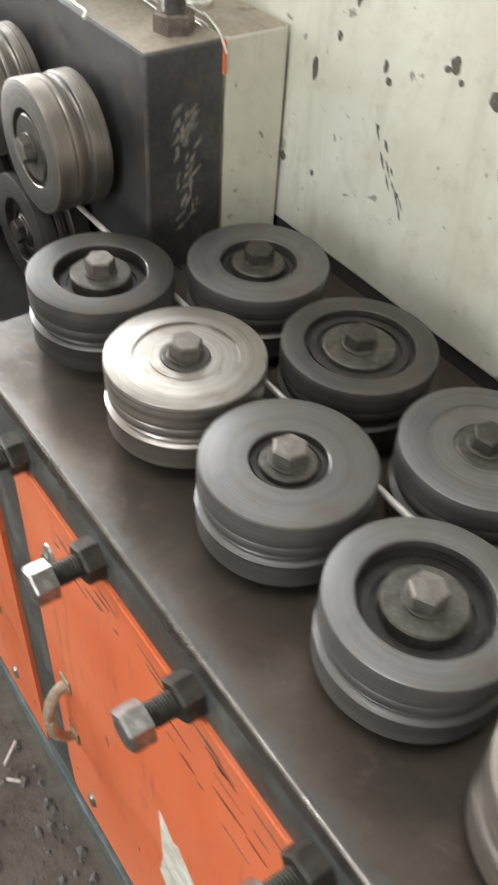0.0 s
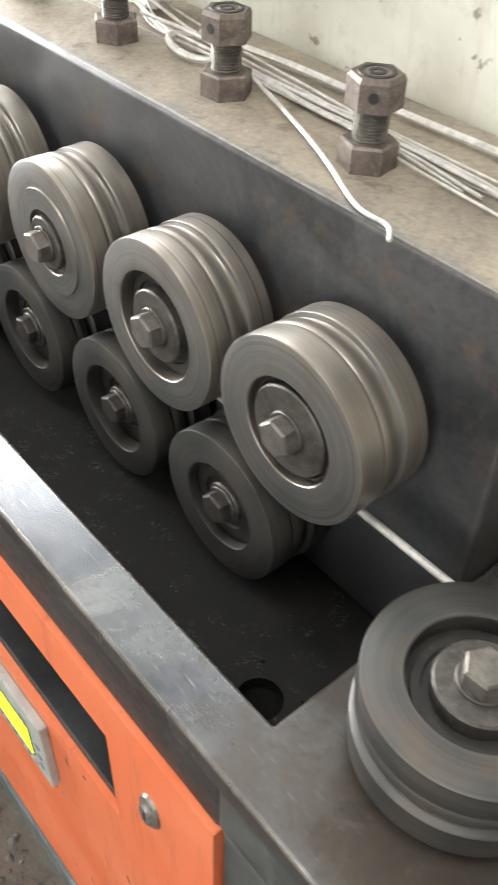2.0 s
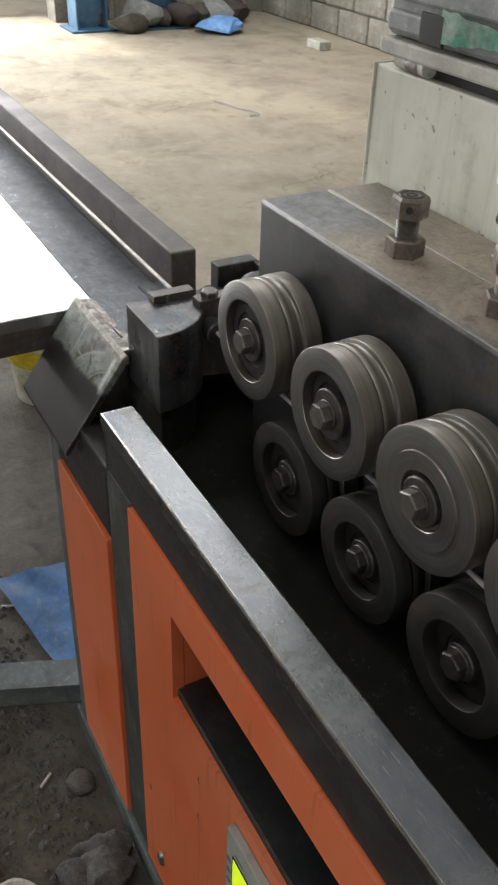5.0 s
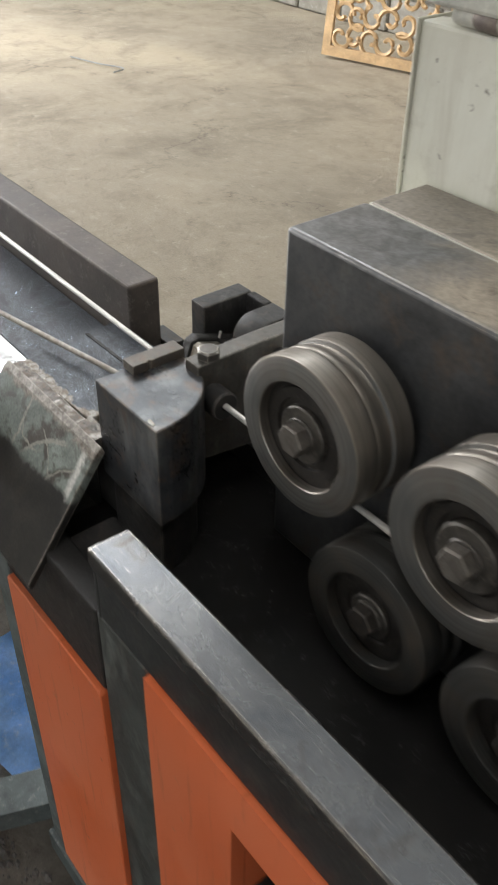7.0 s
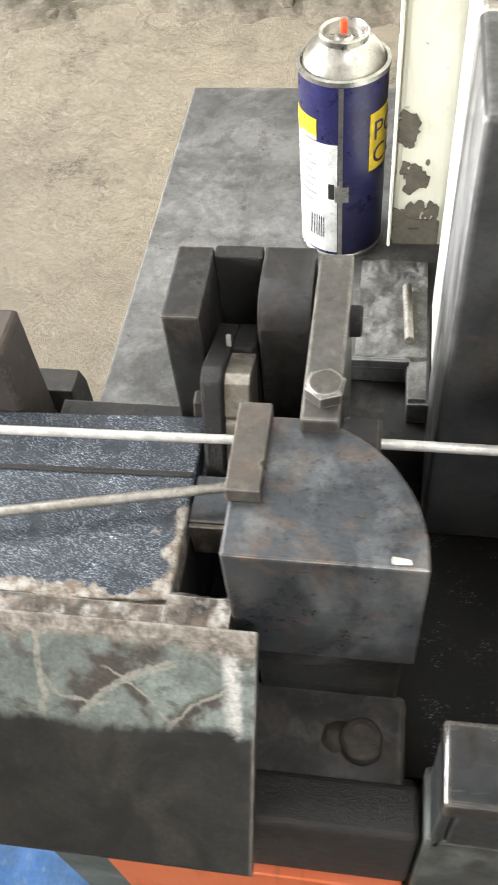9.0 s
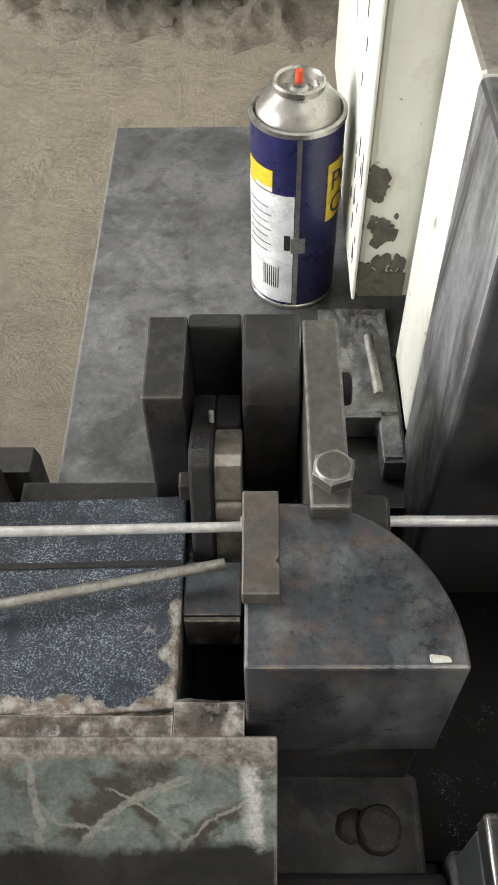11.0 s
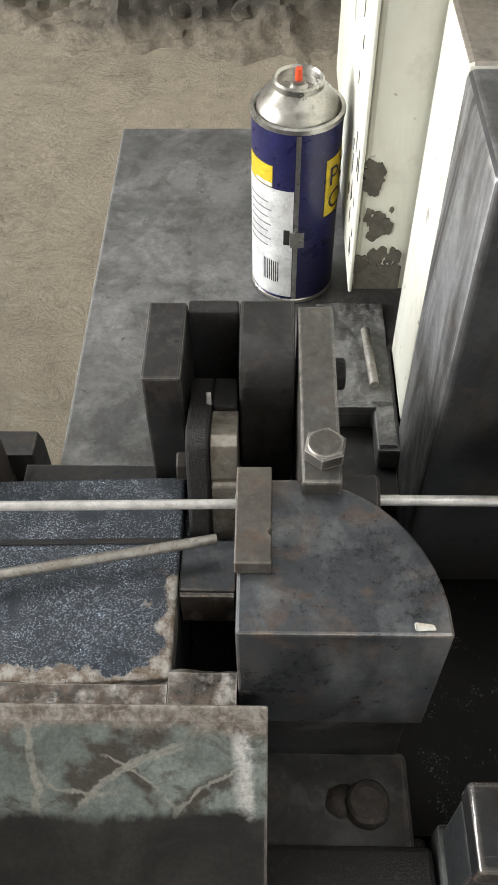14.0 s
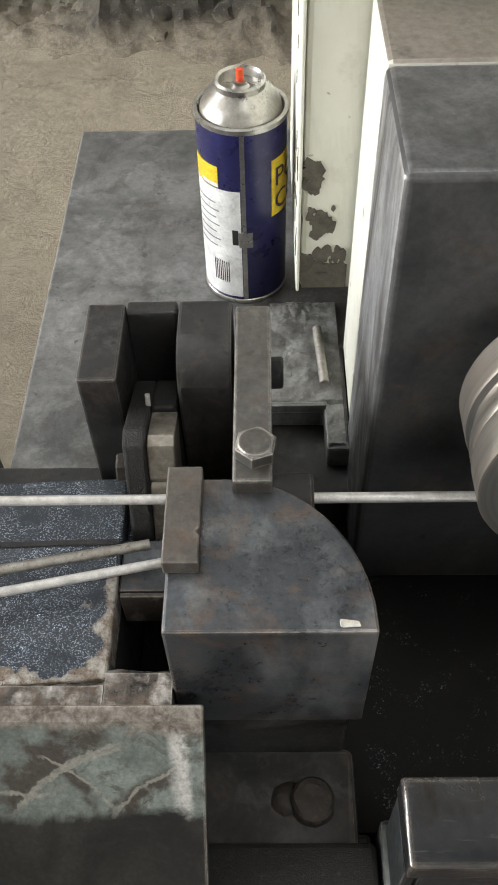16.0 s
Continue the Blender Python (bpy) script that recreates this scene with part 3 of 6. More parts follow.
    c = mix(nt, 1.0, c, ramp(nt, n3, (0.3, 0.70), (0.7, 1.28)), "MULTIPLY")
    c = mix(nt, edge_wear(nt, 0.0018, n2), c, (0.50, 0.45, 0.39))
    nt.links.new(c, b.inputs["Base Color"])
    nt.links.new(ramp(nt, n1, (0.3, 0.34), (0.7, 0.60)), b.inputs["Roughness"])
    bump(nt, b, mix(nt, 0.5, n2, n3), 0.4, 0.0005)
    return m


def concrete():
    m, nt, b = material("dusty_workshop_concrete", (0.36, 0.31, 0.24), 0.85)
    v = coords(nt)
    n0 = noise_tex(nt, v, 0.55, 5, 0.6, 0.6)
    n1 = noise_tex(nt, v, 2.6, 12, 0.72, 0.3)
    n2 = noise_tex(nt, v, 15, 11, 0.78, 0.5)
    n3 = noise_tex(nt, v, 150, 5, 0.8)
    c = mix(nt, ramp(nt, n0, (0.38, 0.0), (0.64, 1.0)), (0.44, 0.375, 0.275), (0.31, 0.265, 0.20))
    c = mix(nt, ramp(nt, n1, (0.48, 0.0), (0.70, 0.8)), c, (0.20, 0.17, 0.13))
    c = mix(nt, ramp(nt, n1, (0.30, 0.5), (0.44, 0.0)), c, (0.44, 0.39, 0.30))
    c = mix(nt, ramp(nt, n2, (0.55, 0.0), (0.68, 0.65)), c, (0.19, 0.162, 0.128))
    c = mix(nt, ramp(nt, n2, (0.32, 0.55), (0.44, 0.0)), c, (0.52, 0.46, 0.36))
    # Long drag scrapes and fine cracks.
    turn = nt.nodes.new("ShaderNodeMapping")
    turn.inputs["Rotation"].default_value = (0, 0, radians(24))
    turn.inputs["Scale"].default_value = (0.9, 9.0, 1.0)
    nt.links.new(v, turn.inputs["Vector"])
    drag = noise_tex(nt, turn.outputs["Vector"], 2.4, 9, 0.75, 0.6)
    c = mix(nt, ramp(nt, drag, (0.63, 0.0), (0.72, 0.3)), c, (0.46, 0.41, 0.33))
    c = mix(nt, ramp(nt, drag, (0.29, 0.25), (0.37, 0.0)), c, (0.17, 0.145, 0.115))
    bend = nt.nodes.new("ShaderNodeVectorMath")
    bend.operation = "ADD"
    wobble = node(nt, "ShaderNodeTexNoise", Scale=2.2, Detail=8.0, Roughness=0.7)
    nt.links.new(v, wobble.inputs["Vector"])
    nt.links.new(v, bend.inputs[0])
    nt.links.new(wobble.outputs["Color"], bend.inputs[1])
    crack = node(nt, "ShaderNodeTexVoronoi", Scale=0.75)
    crack.feature = "DISTANCE_TO_EDGE"
    nt.links.new(bend.outputs[0], crack.inputs["Vector"])
    line = ramp(nt, crack.outputs["Distance"], (0.002, 0.7), (0.007, 0.0))
    c = mix(nt, mix(nt, 1.0, line, ramp(nt, n1, (0.46, 0.0), (0.56, 1.0)), "MULTIPLY"), c, (0.10, 0.085, 0.068))
    # Oil-blackened stretch of floor along the machine's front.
    sep = nt.nodes.new("ShaderNodeSeparateXYZ")
    nt.links.new(v, sep.inputs[0])
    near = math_node(nt, "ADD", math_node(nt, "ADD", sep.outputs[1], math_node(nt, "MULTIPLY", n1, 0.5)), math_node(nt, "MULTIPLY", sep.outputs[0], 0.12))
    soiled = ramp(nt, math_node(nt, "ADD", near, 0.5), (0.60, 0.72), (0.95, 0.0))
    c = mix(nt, soiled, c, mix(nt, ramp(nt, n2, (0.42, 0.0), (0.60, 1.0)), (0.135, 0.13, 0.123), (0.060, 0.058, 0.055)))
    c = mix(nt, 1.0, c, ramp(nt, n3, (0.30, 0.82), (0.70, 1.14)), "MULTIPLY")
    nt.links.new(c, b.inputs["Base Color"])
    nt.links.new(ramp(nt, n1, (0.3, 0.7), (0.7, 0.95)), b.inputs["Roughness"])
    bump(nt, b, mix(nt, 0.12, mix(nt, 0.8, n1, n2), n3), 0.9, 0.035)
    return m


def heap_earth():
    """Dark earth and rubble, dusted over with floor sand along its ragged foot."""
    m, nt, b = material("dark_heap_earth", (0.09, 0.08, 0.065), 0.92)
    v = coords(nt)
    sep = nt.nodes.new("ShaderNodeSeparateXYZ")
    nt.links.new(v, sep.inputs[0])
    n1 = noise_tex(nt, v, 6, 9, 0.7, 0.4)
    n2 = noise_tex(nt, v, 70, 6, 0.75)
    c = mix(nt, ramp(nt, n1, (0.38, 0.0), (0.64, 1.0)), (0.085, 0.074, 0.059), (0.040, 0.035, 0.028))
    c = mix(nt, ramp(nt, n2, (0.56, 0.0), (0.68, 0.7)), c, (0.19, 0.165, 0.13))
    foot = math_node(nt, "ADD", math_node(nt, "MULTIPLY", math_node(nt, "SUBTRACT", sep.outputs[2], 0.01), 9.0), math_node(nt, "SUBTRACT", n1, 0.5))
    c = mix(nt, ramp(nt, foot, (0.0, 0.9), (0.36, 0.0)), c, mix(nt, ramp(nt, n2, (0.4, 0.0), (0.6, 1.0)), (0.27, 0.23, 0.17), (0.17, 0.145, 0.11)))
    nt.links.new(c, b.inputs["Base Color"])
    bump(nt, b, mix(nt, 0.5, n1, n2), 0.8, 0.012)
    return m


def translucent_bag():
    m, nt, b = material("white_plastic_film", (0.93, 0.95, 0.93), 0.3)
    b.inputs["Subsurface Weight"].default_value = 1.0
    b.inputs["Subsurface Radius"].default_value = (0.06, 0.06, 0.06)
    n = noise_tex(nt, coords(nt), 30, 6, 0.7)
    bump(nt, b, n, 0.5, 0.004)
    return m


def glowing(name, color, strength):
    m, nt, b = material(name, color, 0.4)
    b.inputs["Emission Color"].default_value = (*color, 1)
    b.inputs["Emission Strength"].default_value = strength
    return m


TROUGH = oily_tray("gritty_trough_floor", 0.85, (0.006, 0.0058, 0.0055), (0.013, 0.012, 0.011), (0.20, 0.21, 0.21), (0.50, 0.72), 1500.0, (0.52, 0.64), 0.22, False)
TABLE = table_steel()
BLOCK_TOP = block_top()
CHALK = worn("rubbed_chalk", (0.30, 0.28, 0.25), (0.2, 0.185, 0.16), (0.4, 0.38, 0.34), (0.6, 0.8))
SEAL = worn("greasy_bearing_seal", (0.030, 0.027, 0.024), (0.018, 0.016, 0.015), (0.07, 0.058, 0.046), (0.42, 0.68), 0.2, 60, 300)
ORANGE = orange_paint()
ENAMEL = cabinet_paint()
OILY = oily_tray()
PRIMER = green_plate()
CONCRETE = concrete()
EARTH = heap_earth()
FILM = translucent_bag()
LCD = glowing("lit_yellow_green_display", (0.70, 0.95, 0.02), 1.0)
BLOCKWORK = worn("concrete_block", (0.38, 0.36, 0.32), (0.28, 0.26, 0.22), (0.5, 0.48, 0.43), (0.85, 0.95), 0.0, 5, 50, 0.9, 0.01)
MORTAR = worn("mortar", (0.25, 0.235, 0.2), (0.2, 0.185, 0.16), (0.3, 0.28, 0.25), (0.9, 0.98), 0.0, 8, 60)
PLASTER = worn("hall_plaster", (0.42, 0.40, 0.36), (0.33, 0.31, 0.27), (0.5, 0.48, 0.44), (0.85, 0.95), 0.0, 1.5, 20)
ROOFING = worn("roof_sheet", (0.34, 0.34, 0.33), (0.25, 0.24, 0.22), (0.42, 0.42, 0.4), (0.6, 0.8), 0.0, 1.5, 15)


# ---- mesh helpers ----
def finish(bm, smooth=False, angle=35):
    bmesh.ops.recalc_face_normals(bm, faces=bm.faces)
    for f in bm.faces:
        f.smooth = smooth
    if smooth:
        lim = radians(angle)
        for e in bm.edges:
            if len(e.link_faces) == 2:
                e.smooth = e.calc_face_angle(0) < lim
    return bm


def part(name, bm, mat, parent=None, label="", smooth=False):
    finish(bm, smooth)
    me = bpy.data.meshes.new(name)
    bm.to_mesh(me)
    bm.free()
    for one in mat if isinstance(mat, (list, tuple)) else (mat,):
        me.materials.append(one)
    ob = new(name, me)
    if parent is not None:
        ob.parent = parent
    if label:
        ob["label"] = label
    return ob


def crisp(ob):
    """Broad faces square to the axes stay flat between rounded edges."""
    for f in ob.data.polygons:
        f.use_smooth = max(abs(q) for q in f.normal) < 0.999
    return ob


def thing(name, label, category, at=(0, 0, 0), group="", kind=""):
    ob = new(name)
    ob.location = at
    ob.empty_display_size = 0.02
    bpy.context.view_layer.update()
    return tagged(ob, label, category, group, kind)


def bevel(bm, width, segments=2):
    edges = [e for e in bm.edges if len(e.link_faces) == 2 and e.calc_face_angle(0) > radians(30)]
    bmesh.ops.bevel(bm, geom=edges, offset=width, segments=segments, profile=0.5, affect="EDGES", clamp_overlap=True)
    return bm


def box(x0, x1, y0, y1, z0, z1, bev=0.0, segments=2):
    bm = bmesh.new()
    bmesh.ops.create_cube(bm, size=1.0)
    for v in bm.verts:
        v.co = Vector(((x0 + x1) / 2 + v.co.x * (x1 - x0), (y0 + y1) / 2 + v.co.y * (y1 - y0), (z0 + z1) / 2 + v.co.z * (z1 - z0)))
    if bev:
        bevel(bm, bev, segments)
    return bm


def prism(points, axis, lo, hi, bev=0.0, segments=2):
    """A flat outline, pushed along an axis from lo to hi. The outline's two numbers are the other two axes, in order."""
    bm = bmesh.new()
    n = "xyz".index(axis)

    def place(p, d):
        c = list(p)
        c.insert(n, d)
        return Vector(c)

    low = [bm.verts.new(place(p, lo)) for p in points]
    high = [bm.verts.new(place(p, hi)) for p in points]
    bm.faces.new(low)
    bm.faces.new(high[::-1])
    for i in range(len(points)):
        j = (i + 1) % len(points)
        bm.faces.new((low[i], high[i], high[j], low[j]))
    bmesh.ops.recalc_face_normals(bm, faces=bm.faces)
    if bev:
        bevel(bm, bev, segments)
    return bm


def lathe(profile, steps=64):
    """Rings of (radius, height) round z; a radius of 0 closes the end."""
    bm = bmesh.new()
    rings = []
    for r, z in profile:
        if r <= 0:
            rings.append([bm.verts.new((0, 0, z))])
        else:
            rings.append([bm.verts.new((r * math.cos(a), r * math.sin(a), z)) for a in (2 * math.pi * k / steps for k in range(steps))])
    for a, b in zip(rings, rings[1:]):
        for k in range(steps):
            q = [a[k % len(a)], a[(k + 1) % len(a)], b[(k + 1) % len(b)], b[k % len(b)]]
            q = [v for i, v in enumerate(q) if v not in q[:i]]
            if len(q) > 2:
                bm.faces.new(q)
    return bm


def moved(bm, m):
    bmesh.ops.transform(bm, matrix=m, verts=bm.verts)
    return bm


def joined(*many):
    out = bmesh.new()
    for bm in many:
        me = bpy.data.meshes.new("scratch")
        bm.to_mesh(me)
        bm.free()
        out.from_mesh(me)
        bpy.data.meshes.remove(me)
    return out


def hexagon(across, z0, z1, chamfer=0.0012):
    """A hexagonal head with its corners turned down at the top."""
    r = across / 2 / math.cos(math.pi / 6)
    bm = bmesh.new()
    levels = [(r, z0), (r, z1 - chamfer), (r * 0.90, z1)]
    rings = [[bm.verts.new((q * math.cos(k * math.pi / 3), q * math.sin(k * math.pi / 3), z)) for k in range(6)] for q, z in levels]
    for a, b in zip(rings, rings[1:]):
        for k in range(6):
            bm.faces.new((a[k], a[(k + 1) % 6], b[(k + 1) % 6], b[k]))
    bm.faces.new(rings[-1])
    bm.faces.new(rings[0][::-1])
    return bm


def thread(r, z0, z1, pitch=0.0022):
    prof = [(0, z0)]
    z = z0
    while z < z1:
        prof += [(r, z), (r * 0.9, z + pitch / 2)]
        z += pitch
    return lathe(prof + [(r, z1), (0, z1)], 28)


def sweep(points, r, sides=8):
    """A round bar along a line of places."""
    pts = [Vector(p) for p in points]
    bm = bmesh.new()
    rings = []
    up = Vector((0, 0, 1))
    for i, p in enumerate(pts):
        d = (pts[min(i + 1, len(pts) - 1)] - pts[max(i - 1, 0)]).normalized()
        side = d.cross(up)
        side = side.normalized() if side.length > 1e-4 else Vector((1, 0, 0))
        top = side.cross(d)
        rings.append([bm.verts.new(p + r * (math.cos(a) * side + math.sin(a) * top)) for a in (2 * math.pi * k / sides for k in range(sides))])
    for a, b in zip(rings, rings[1:]):
        for k in range(sides):
            bm.faces.new((a[k], a[(k + 1) % sides], b[(k + 1) % sides], b[k]))
    bm.faces.new(rings[0][::-1])
    bm.faces.new(rings[-1])
    return bm


def smooth_line(points, steps=8):
    """A Catmull-Rom line through a few places."""
    p = [Vector(q) for q in points]
    p = [2 * p[0] - p[1], *p, 2 * p[-1] - p[-2]]
    out = []
    for a, b, c, d in zip(p, p[1:], p[2:], p[3:]):
        for k in range(steps):
            t = k / steps
            out.append(0.5 * (2 * b + (c - a) * t + (2 * a - 5 * b + 4 * c - d) * t * t + (3 * b - a - 3 * c + d) * t ** 3))
    return out + [p[-2]]


def rounded(points, radius, steps=5):
    """An outline whose corners are arcs."""
    out = []
    n = len(points)
    for i in range(n):
        a, b, c = (Vector(points[k % n]) for k in (i - 1, i, i + 1))
        u, v = (a - b).normalized(), (c - b).normalized()
        r = min(radius, (a - b).length * 0.45, (c - b).length * 0.45)
        for k in range(steps + 1):
            t = k / steps
            out.append(tuple(((1 - t) ** 2) * (b + u * r) + 2 * t * (1 - t) * b + t * t * (b + v * r)))
    return out


def rough_up(bm, size, scale, seed=0):
    for v in bm.verts:
        p = v.co * scale + Vector((seed * 7.1, seed * 3.3, seed))
        v.co += Vector((noise.noise(p), noise.noise(p + Vector((31, 0, 0))), noise.noise(p + Vector((0, 47, 0))))) * size
    return bm


# ---- the hall ----
def hall():
    bm = bmesh.new()
    bmesh.ops.create_grid(bm, x_segments=90, y_segments=70, size=0.5)
    for v in bm.verts:
        v.co = Vector((v.co.x * 60 - 1.0, v.co.y * 50, 0))
        n = noise.noise(v.co * 0.9) * 0.012
        v.co.z = n if (abs(v.co.y - 0.1) > 0.8 or v.co.x < -1.6 or v.co.x > 1.2) else 0.0
    tagged(part("floor", bm, CONCRETE, None, smooth=True), "dusty stained concrete workshop floor", "floor", kind="structure")
    # East and south walls are unseen, added to close the hall round the lamps.
    tagged(part("wall_east", box(4.0, 4.2, -5.6, 4.2, -0.05, 4.9), PLASTER), "unseen plain plastered wall added to close the hall", "wall", kind="structure")
    north = tagged(part("wall_north", box(-7.6, 4.0, 3.82, 4.02, -0.05, 4.9), MORTAR), "rough concrete block wall with mortar joints", "wall", kind="structure")
    west = tagged(part("wall_west", joined(box(-7.7, -7.5, 1.9, 3.82, -0.05, 4.9), box(-7.7, -7.5, -5.6, 1.9, 3.75, 4.9), box(-7.7, -7.5, -5.6, -3.4, -0.05, 3.75)), MORTAR), "rough block wall beside the open gate", "wall", kind="structure")
    tagged(part("wall_south", joined(box(-7.7, 4.0, -5.8, -5.6, 3.9, 4.9), box(2.7, 4.0, -5.8, -5.6, -0.05, 3.9), box(-7.7, 0.5, -5.8, -5.6, -0.05, 3.9)), PLASTER), "unseen plastered wall with an opening added for the south lamp", "wall", kind="structure")
    # Unseen roof added to keep out the sun; opaque sheets shut its openings.
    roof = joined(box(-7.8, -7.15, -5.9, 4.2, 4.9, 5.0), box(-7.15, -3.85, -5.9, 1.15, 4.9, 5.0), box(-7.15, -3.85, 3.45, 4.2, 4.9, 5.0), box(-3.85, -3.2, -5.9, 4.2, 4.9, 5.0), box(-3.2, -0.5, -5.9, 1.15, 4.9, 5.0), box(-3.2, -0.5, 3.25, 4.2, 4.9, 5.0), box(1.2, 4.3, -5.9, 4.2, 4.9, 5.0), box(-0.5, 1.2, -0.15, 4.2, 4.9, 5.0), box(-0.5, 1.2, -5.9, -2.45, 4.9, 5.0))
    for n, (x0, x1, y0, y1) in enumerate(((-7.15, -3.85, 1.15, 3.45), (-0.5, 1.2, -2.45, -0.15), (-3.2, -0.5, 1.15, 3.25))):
        tagged(part(f"window_{n + 1}", box(x0, x1, y0, y1, 4.93, 4.945), CREAM_CASE), "unseen opaque sheet shutting a roof opening", "window", kind="structure")
    tagged(part("ceiling", roof, ROOFING), "unseen sheet roof with shut openings above the added lamps", "ceiling", kind="structure")
    return north, west


WALL_NORTH, WALL_WEST = hall()


# ---- the machine's body ----
TOP = 0.776
FRONT = -0.190
WIRE_Y, WIRE_Z = -0.032, 0.8195


def machine_body():
    m = thing("wire_straightener", "orange and dark grey wire straightening machine with open roller trough", "machine")
    # One plate under the lying rollers that runs on as the rim along the trough.
    plan = [(-0.7285, -0.1895), (0.80, -0.1895), (0.80, 0.172), (0.0008, 0.172), (0.0008, -0.002), (-0.0035, -0.002), (-0.0035, -0.1495), (-0.7285, -0.1515)]
    crisp(part("table_plate", prism(plan, "z", 0.7575, TOP, 0.003, 3), TABLE, m, "oily brown steel table plate with a rim rubbed bright", True))
    part("rim_end", box(-0.7283, -0.722, -0.187, -0.1535, 0.692, 0.7572, 0.002), RAIL, m)
    # Trough floor round one hole; a black lining below puts in its shade.
    hx, hy, hs = -0.060, -0.107, 0.022
    collar = bmesh.new()
    loops = []
    for r, z in ((0, 0.684), (0.0165, 0.684), (0.0165, 0.672)):
        row = []
        for k in range(32):
            a = 2 * math.pi * (k + 0.5) / 32
            q = r if r else hs / max(abs(math.cos(a)), abs(math.sin(a)))
            row.append(collar.verts.new((hx + q * math.cos(a), hy + q * math.sin(a), z)))
        loops.append(row)
    for p, q in zip(loops, loops[1:]):
        for k in range(32):
            collar.faces.new((p[k], p[(k + 1) % 32], q[(k + 1) % 32], q[k]))
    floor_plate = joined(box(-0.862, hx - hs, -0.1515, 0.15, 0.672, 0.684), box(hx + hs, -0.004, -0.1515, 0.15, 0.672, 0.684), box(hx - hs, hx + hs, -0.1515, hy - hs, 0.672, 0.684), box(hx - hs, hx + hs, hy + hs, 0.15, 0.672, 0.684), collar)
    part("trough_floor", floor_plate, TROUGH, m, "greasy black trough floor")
    part("drain_pipe", moved(lathe([(0.0172, 0.0), (0.0172, -0.115), (0, -0.115)], 32), Matrix.Translation((hx, hy, 0.6718))), SHADE_TRIM_BLACK, m)
    part("front_rail", box(-0.7215, -0.0035, FRONT + 0.0025, -0.1535, 0.704, 0.7572, 0.002), RAIL, m, "chipped dark painted rail")
    part("front_rail", box(-0.0034, 0.80, FRONT + 0.0025, -0.1535, 0.706, 0.7572, 0.002), FRAME_WORN, m, "rubbed grey-green rail")
    part("post", box(-0.731, -0.657, -0.187, -0.15, 0.03, 0.7035, 0.003), FRAME_WORN, m)
    part("post", box(-0.0005, 0.0815, -0.187, -0.15, 0.03, 0.7055, 0.003), FRAME_WORN, m)
    part("post", box(0.70, 0.80, -0.187, -0.15, 0.03, 0.7055, 0.003), FRAME_WORN, m)
    part("post", box(-0.962, -0.920, -0.187, -0.12, 0.03, 0.70, 0.003), BASE_PAINT, m)
    part("end_plate", box(-0.9615, -0.733, -0.1865, -0.16, 0.596, 0.70, 0.003), GREASE_AND_SHADE, m)
    part("end_ledge", box(-0.862, -0.7335, -0.1862, -0.1518, 0.672, 0.6838, 0.003), CASTING, m, "grimy ledge before the cutter")
    part("base_rail", box(-0.962, 0.80, -0.196, -0.14, 0.0, 0.045, 0.004), BASE_PAINT, m, "scuffed grey-green base rail")
    part("base_rail", box(-0.962, 0.80, 0.33, 0.38, 0.0, 0.045, 0.004), BASE_PAINT, m)
    part("back_cover", box(-0.90, 0.80, 0.33, 0.36, 0.04, 0.67), BASE_PAINT, m)
    part("end_cover", box(-0.93, -0.915, -0.145, 0.36, 0.04, 0.67), BASE_PAINT, m)
    part("end_cover", box(0.78, 0.798, -0.145, 0.33, 0.04, 0.755), BASE_PAINT, m)
    part("cross_plate", joined(box(-0.93, -0.082, -0.149, 0.34, 0.650, 0.671), box(-0.038, 0.79, -0.149, 0.34, 0.650, 0.671), box(-0.0819, -0.0381, -0.085, 0.34, 0.650, 0.671)), GREASE_AND_SHADE, m)
    return m


BODY = machine_body()


def orange_panel(name, x0, x1, z0, z1, corner=0.012, slot=None, label=""):
    """A folded sheet panel; with a slot, four strips round a recessed opening."""
    y0, y1 = FRONT - 0.0015, FRONT + 0.012
    if not slot:
        return part(name, prism(rounded([(x0, z0), (x1, z0), (x1, z1), (x0, z1)], corner), "y", y0, y1, 0.0012, 1), ORANGE, BODY, label)
    a, b, c, d = slot
    bm = bmesh.new()
    for y in (y0, y1):
        outer = [bm.verts.new((x, y, z)) for x, z in ((x0, z0), (x1, z0), (x1, z1), (x0, z1))]
        inner = [bm.verts.new((x, y, z)) for x, z in ((a, c), (b, c), (b, d), (a, d))]
        for k in range(4):
            j = (k + 1) % 4
            bm.faces.new((outer[k], outer[j], inner[j], inner[k]))
    bm.verts.ensure_lookup_table()
    v = list(bm.verts)
    for base in (0, 4):
        for k in range(4):
            j = (k + 1) % 4
            bm.faces.new((v[base + k], v[base + j], v[8 + base + j], v[8 + base + k]))
    bevel(bm, 0.001, 1)
    return part(name, bm, ORANGE, BODY, label)


orange_panel("door_panel", -0.655, -0.003, 0.052, 0.700, slot=(-0.546, -0.124, 0.516, 0.641), label="orange painted door with a long open slot")
orange_panel("door_panel", 0.0835, 0.698, 0.072, 0.712, label="scratched orange painted door")
orange_panel("side_panel", -0.918, -0.735, 0.035, 0.594, 0.006, label="faded orange side panel")
# The shade inside the slot is the black colour of this box.
part("slot_box", joined(box(-0.548, -0.122, FRONT + 0.0105, -0.07, 0.500, 0.5155), box(-0.548, -0.122, FRONT + 0.0125, -0.07, 0.642, 0.66), box(-0.56, -0.547, FRONT + 0.0125, -0.07, 0.50, 0.66), box(-0.123, -0.11, FRONT + 0.0125, -0.07, 0.50, 0.66), box(-0.56, -0.11, -0.07, -0.065, 0.50, 0.66)), SHADE_TRIM_BLACK, BODY, "black inside of the slot")
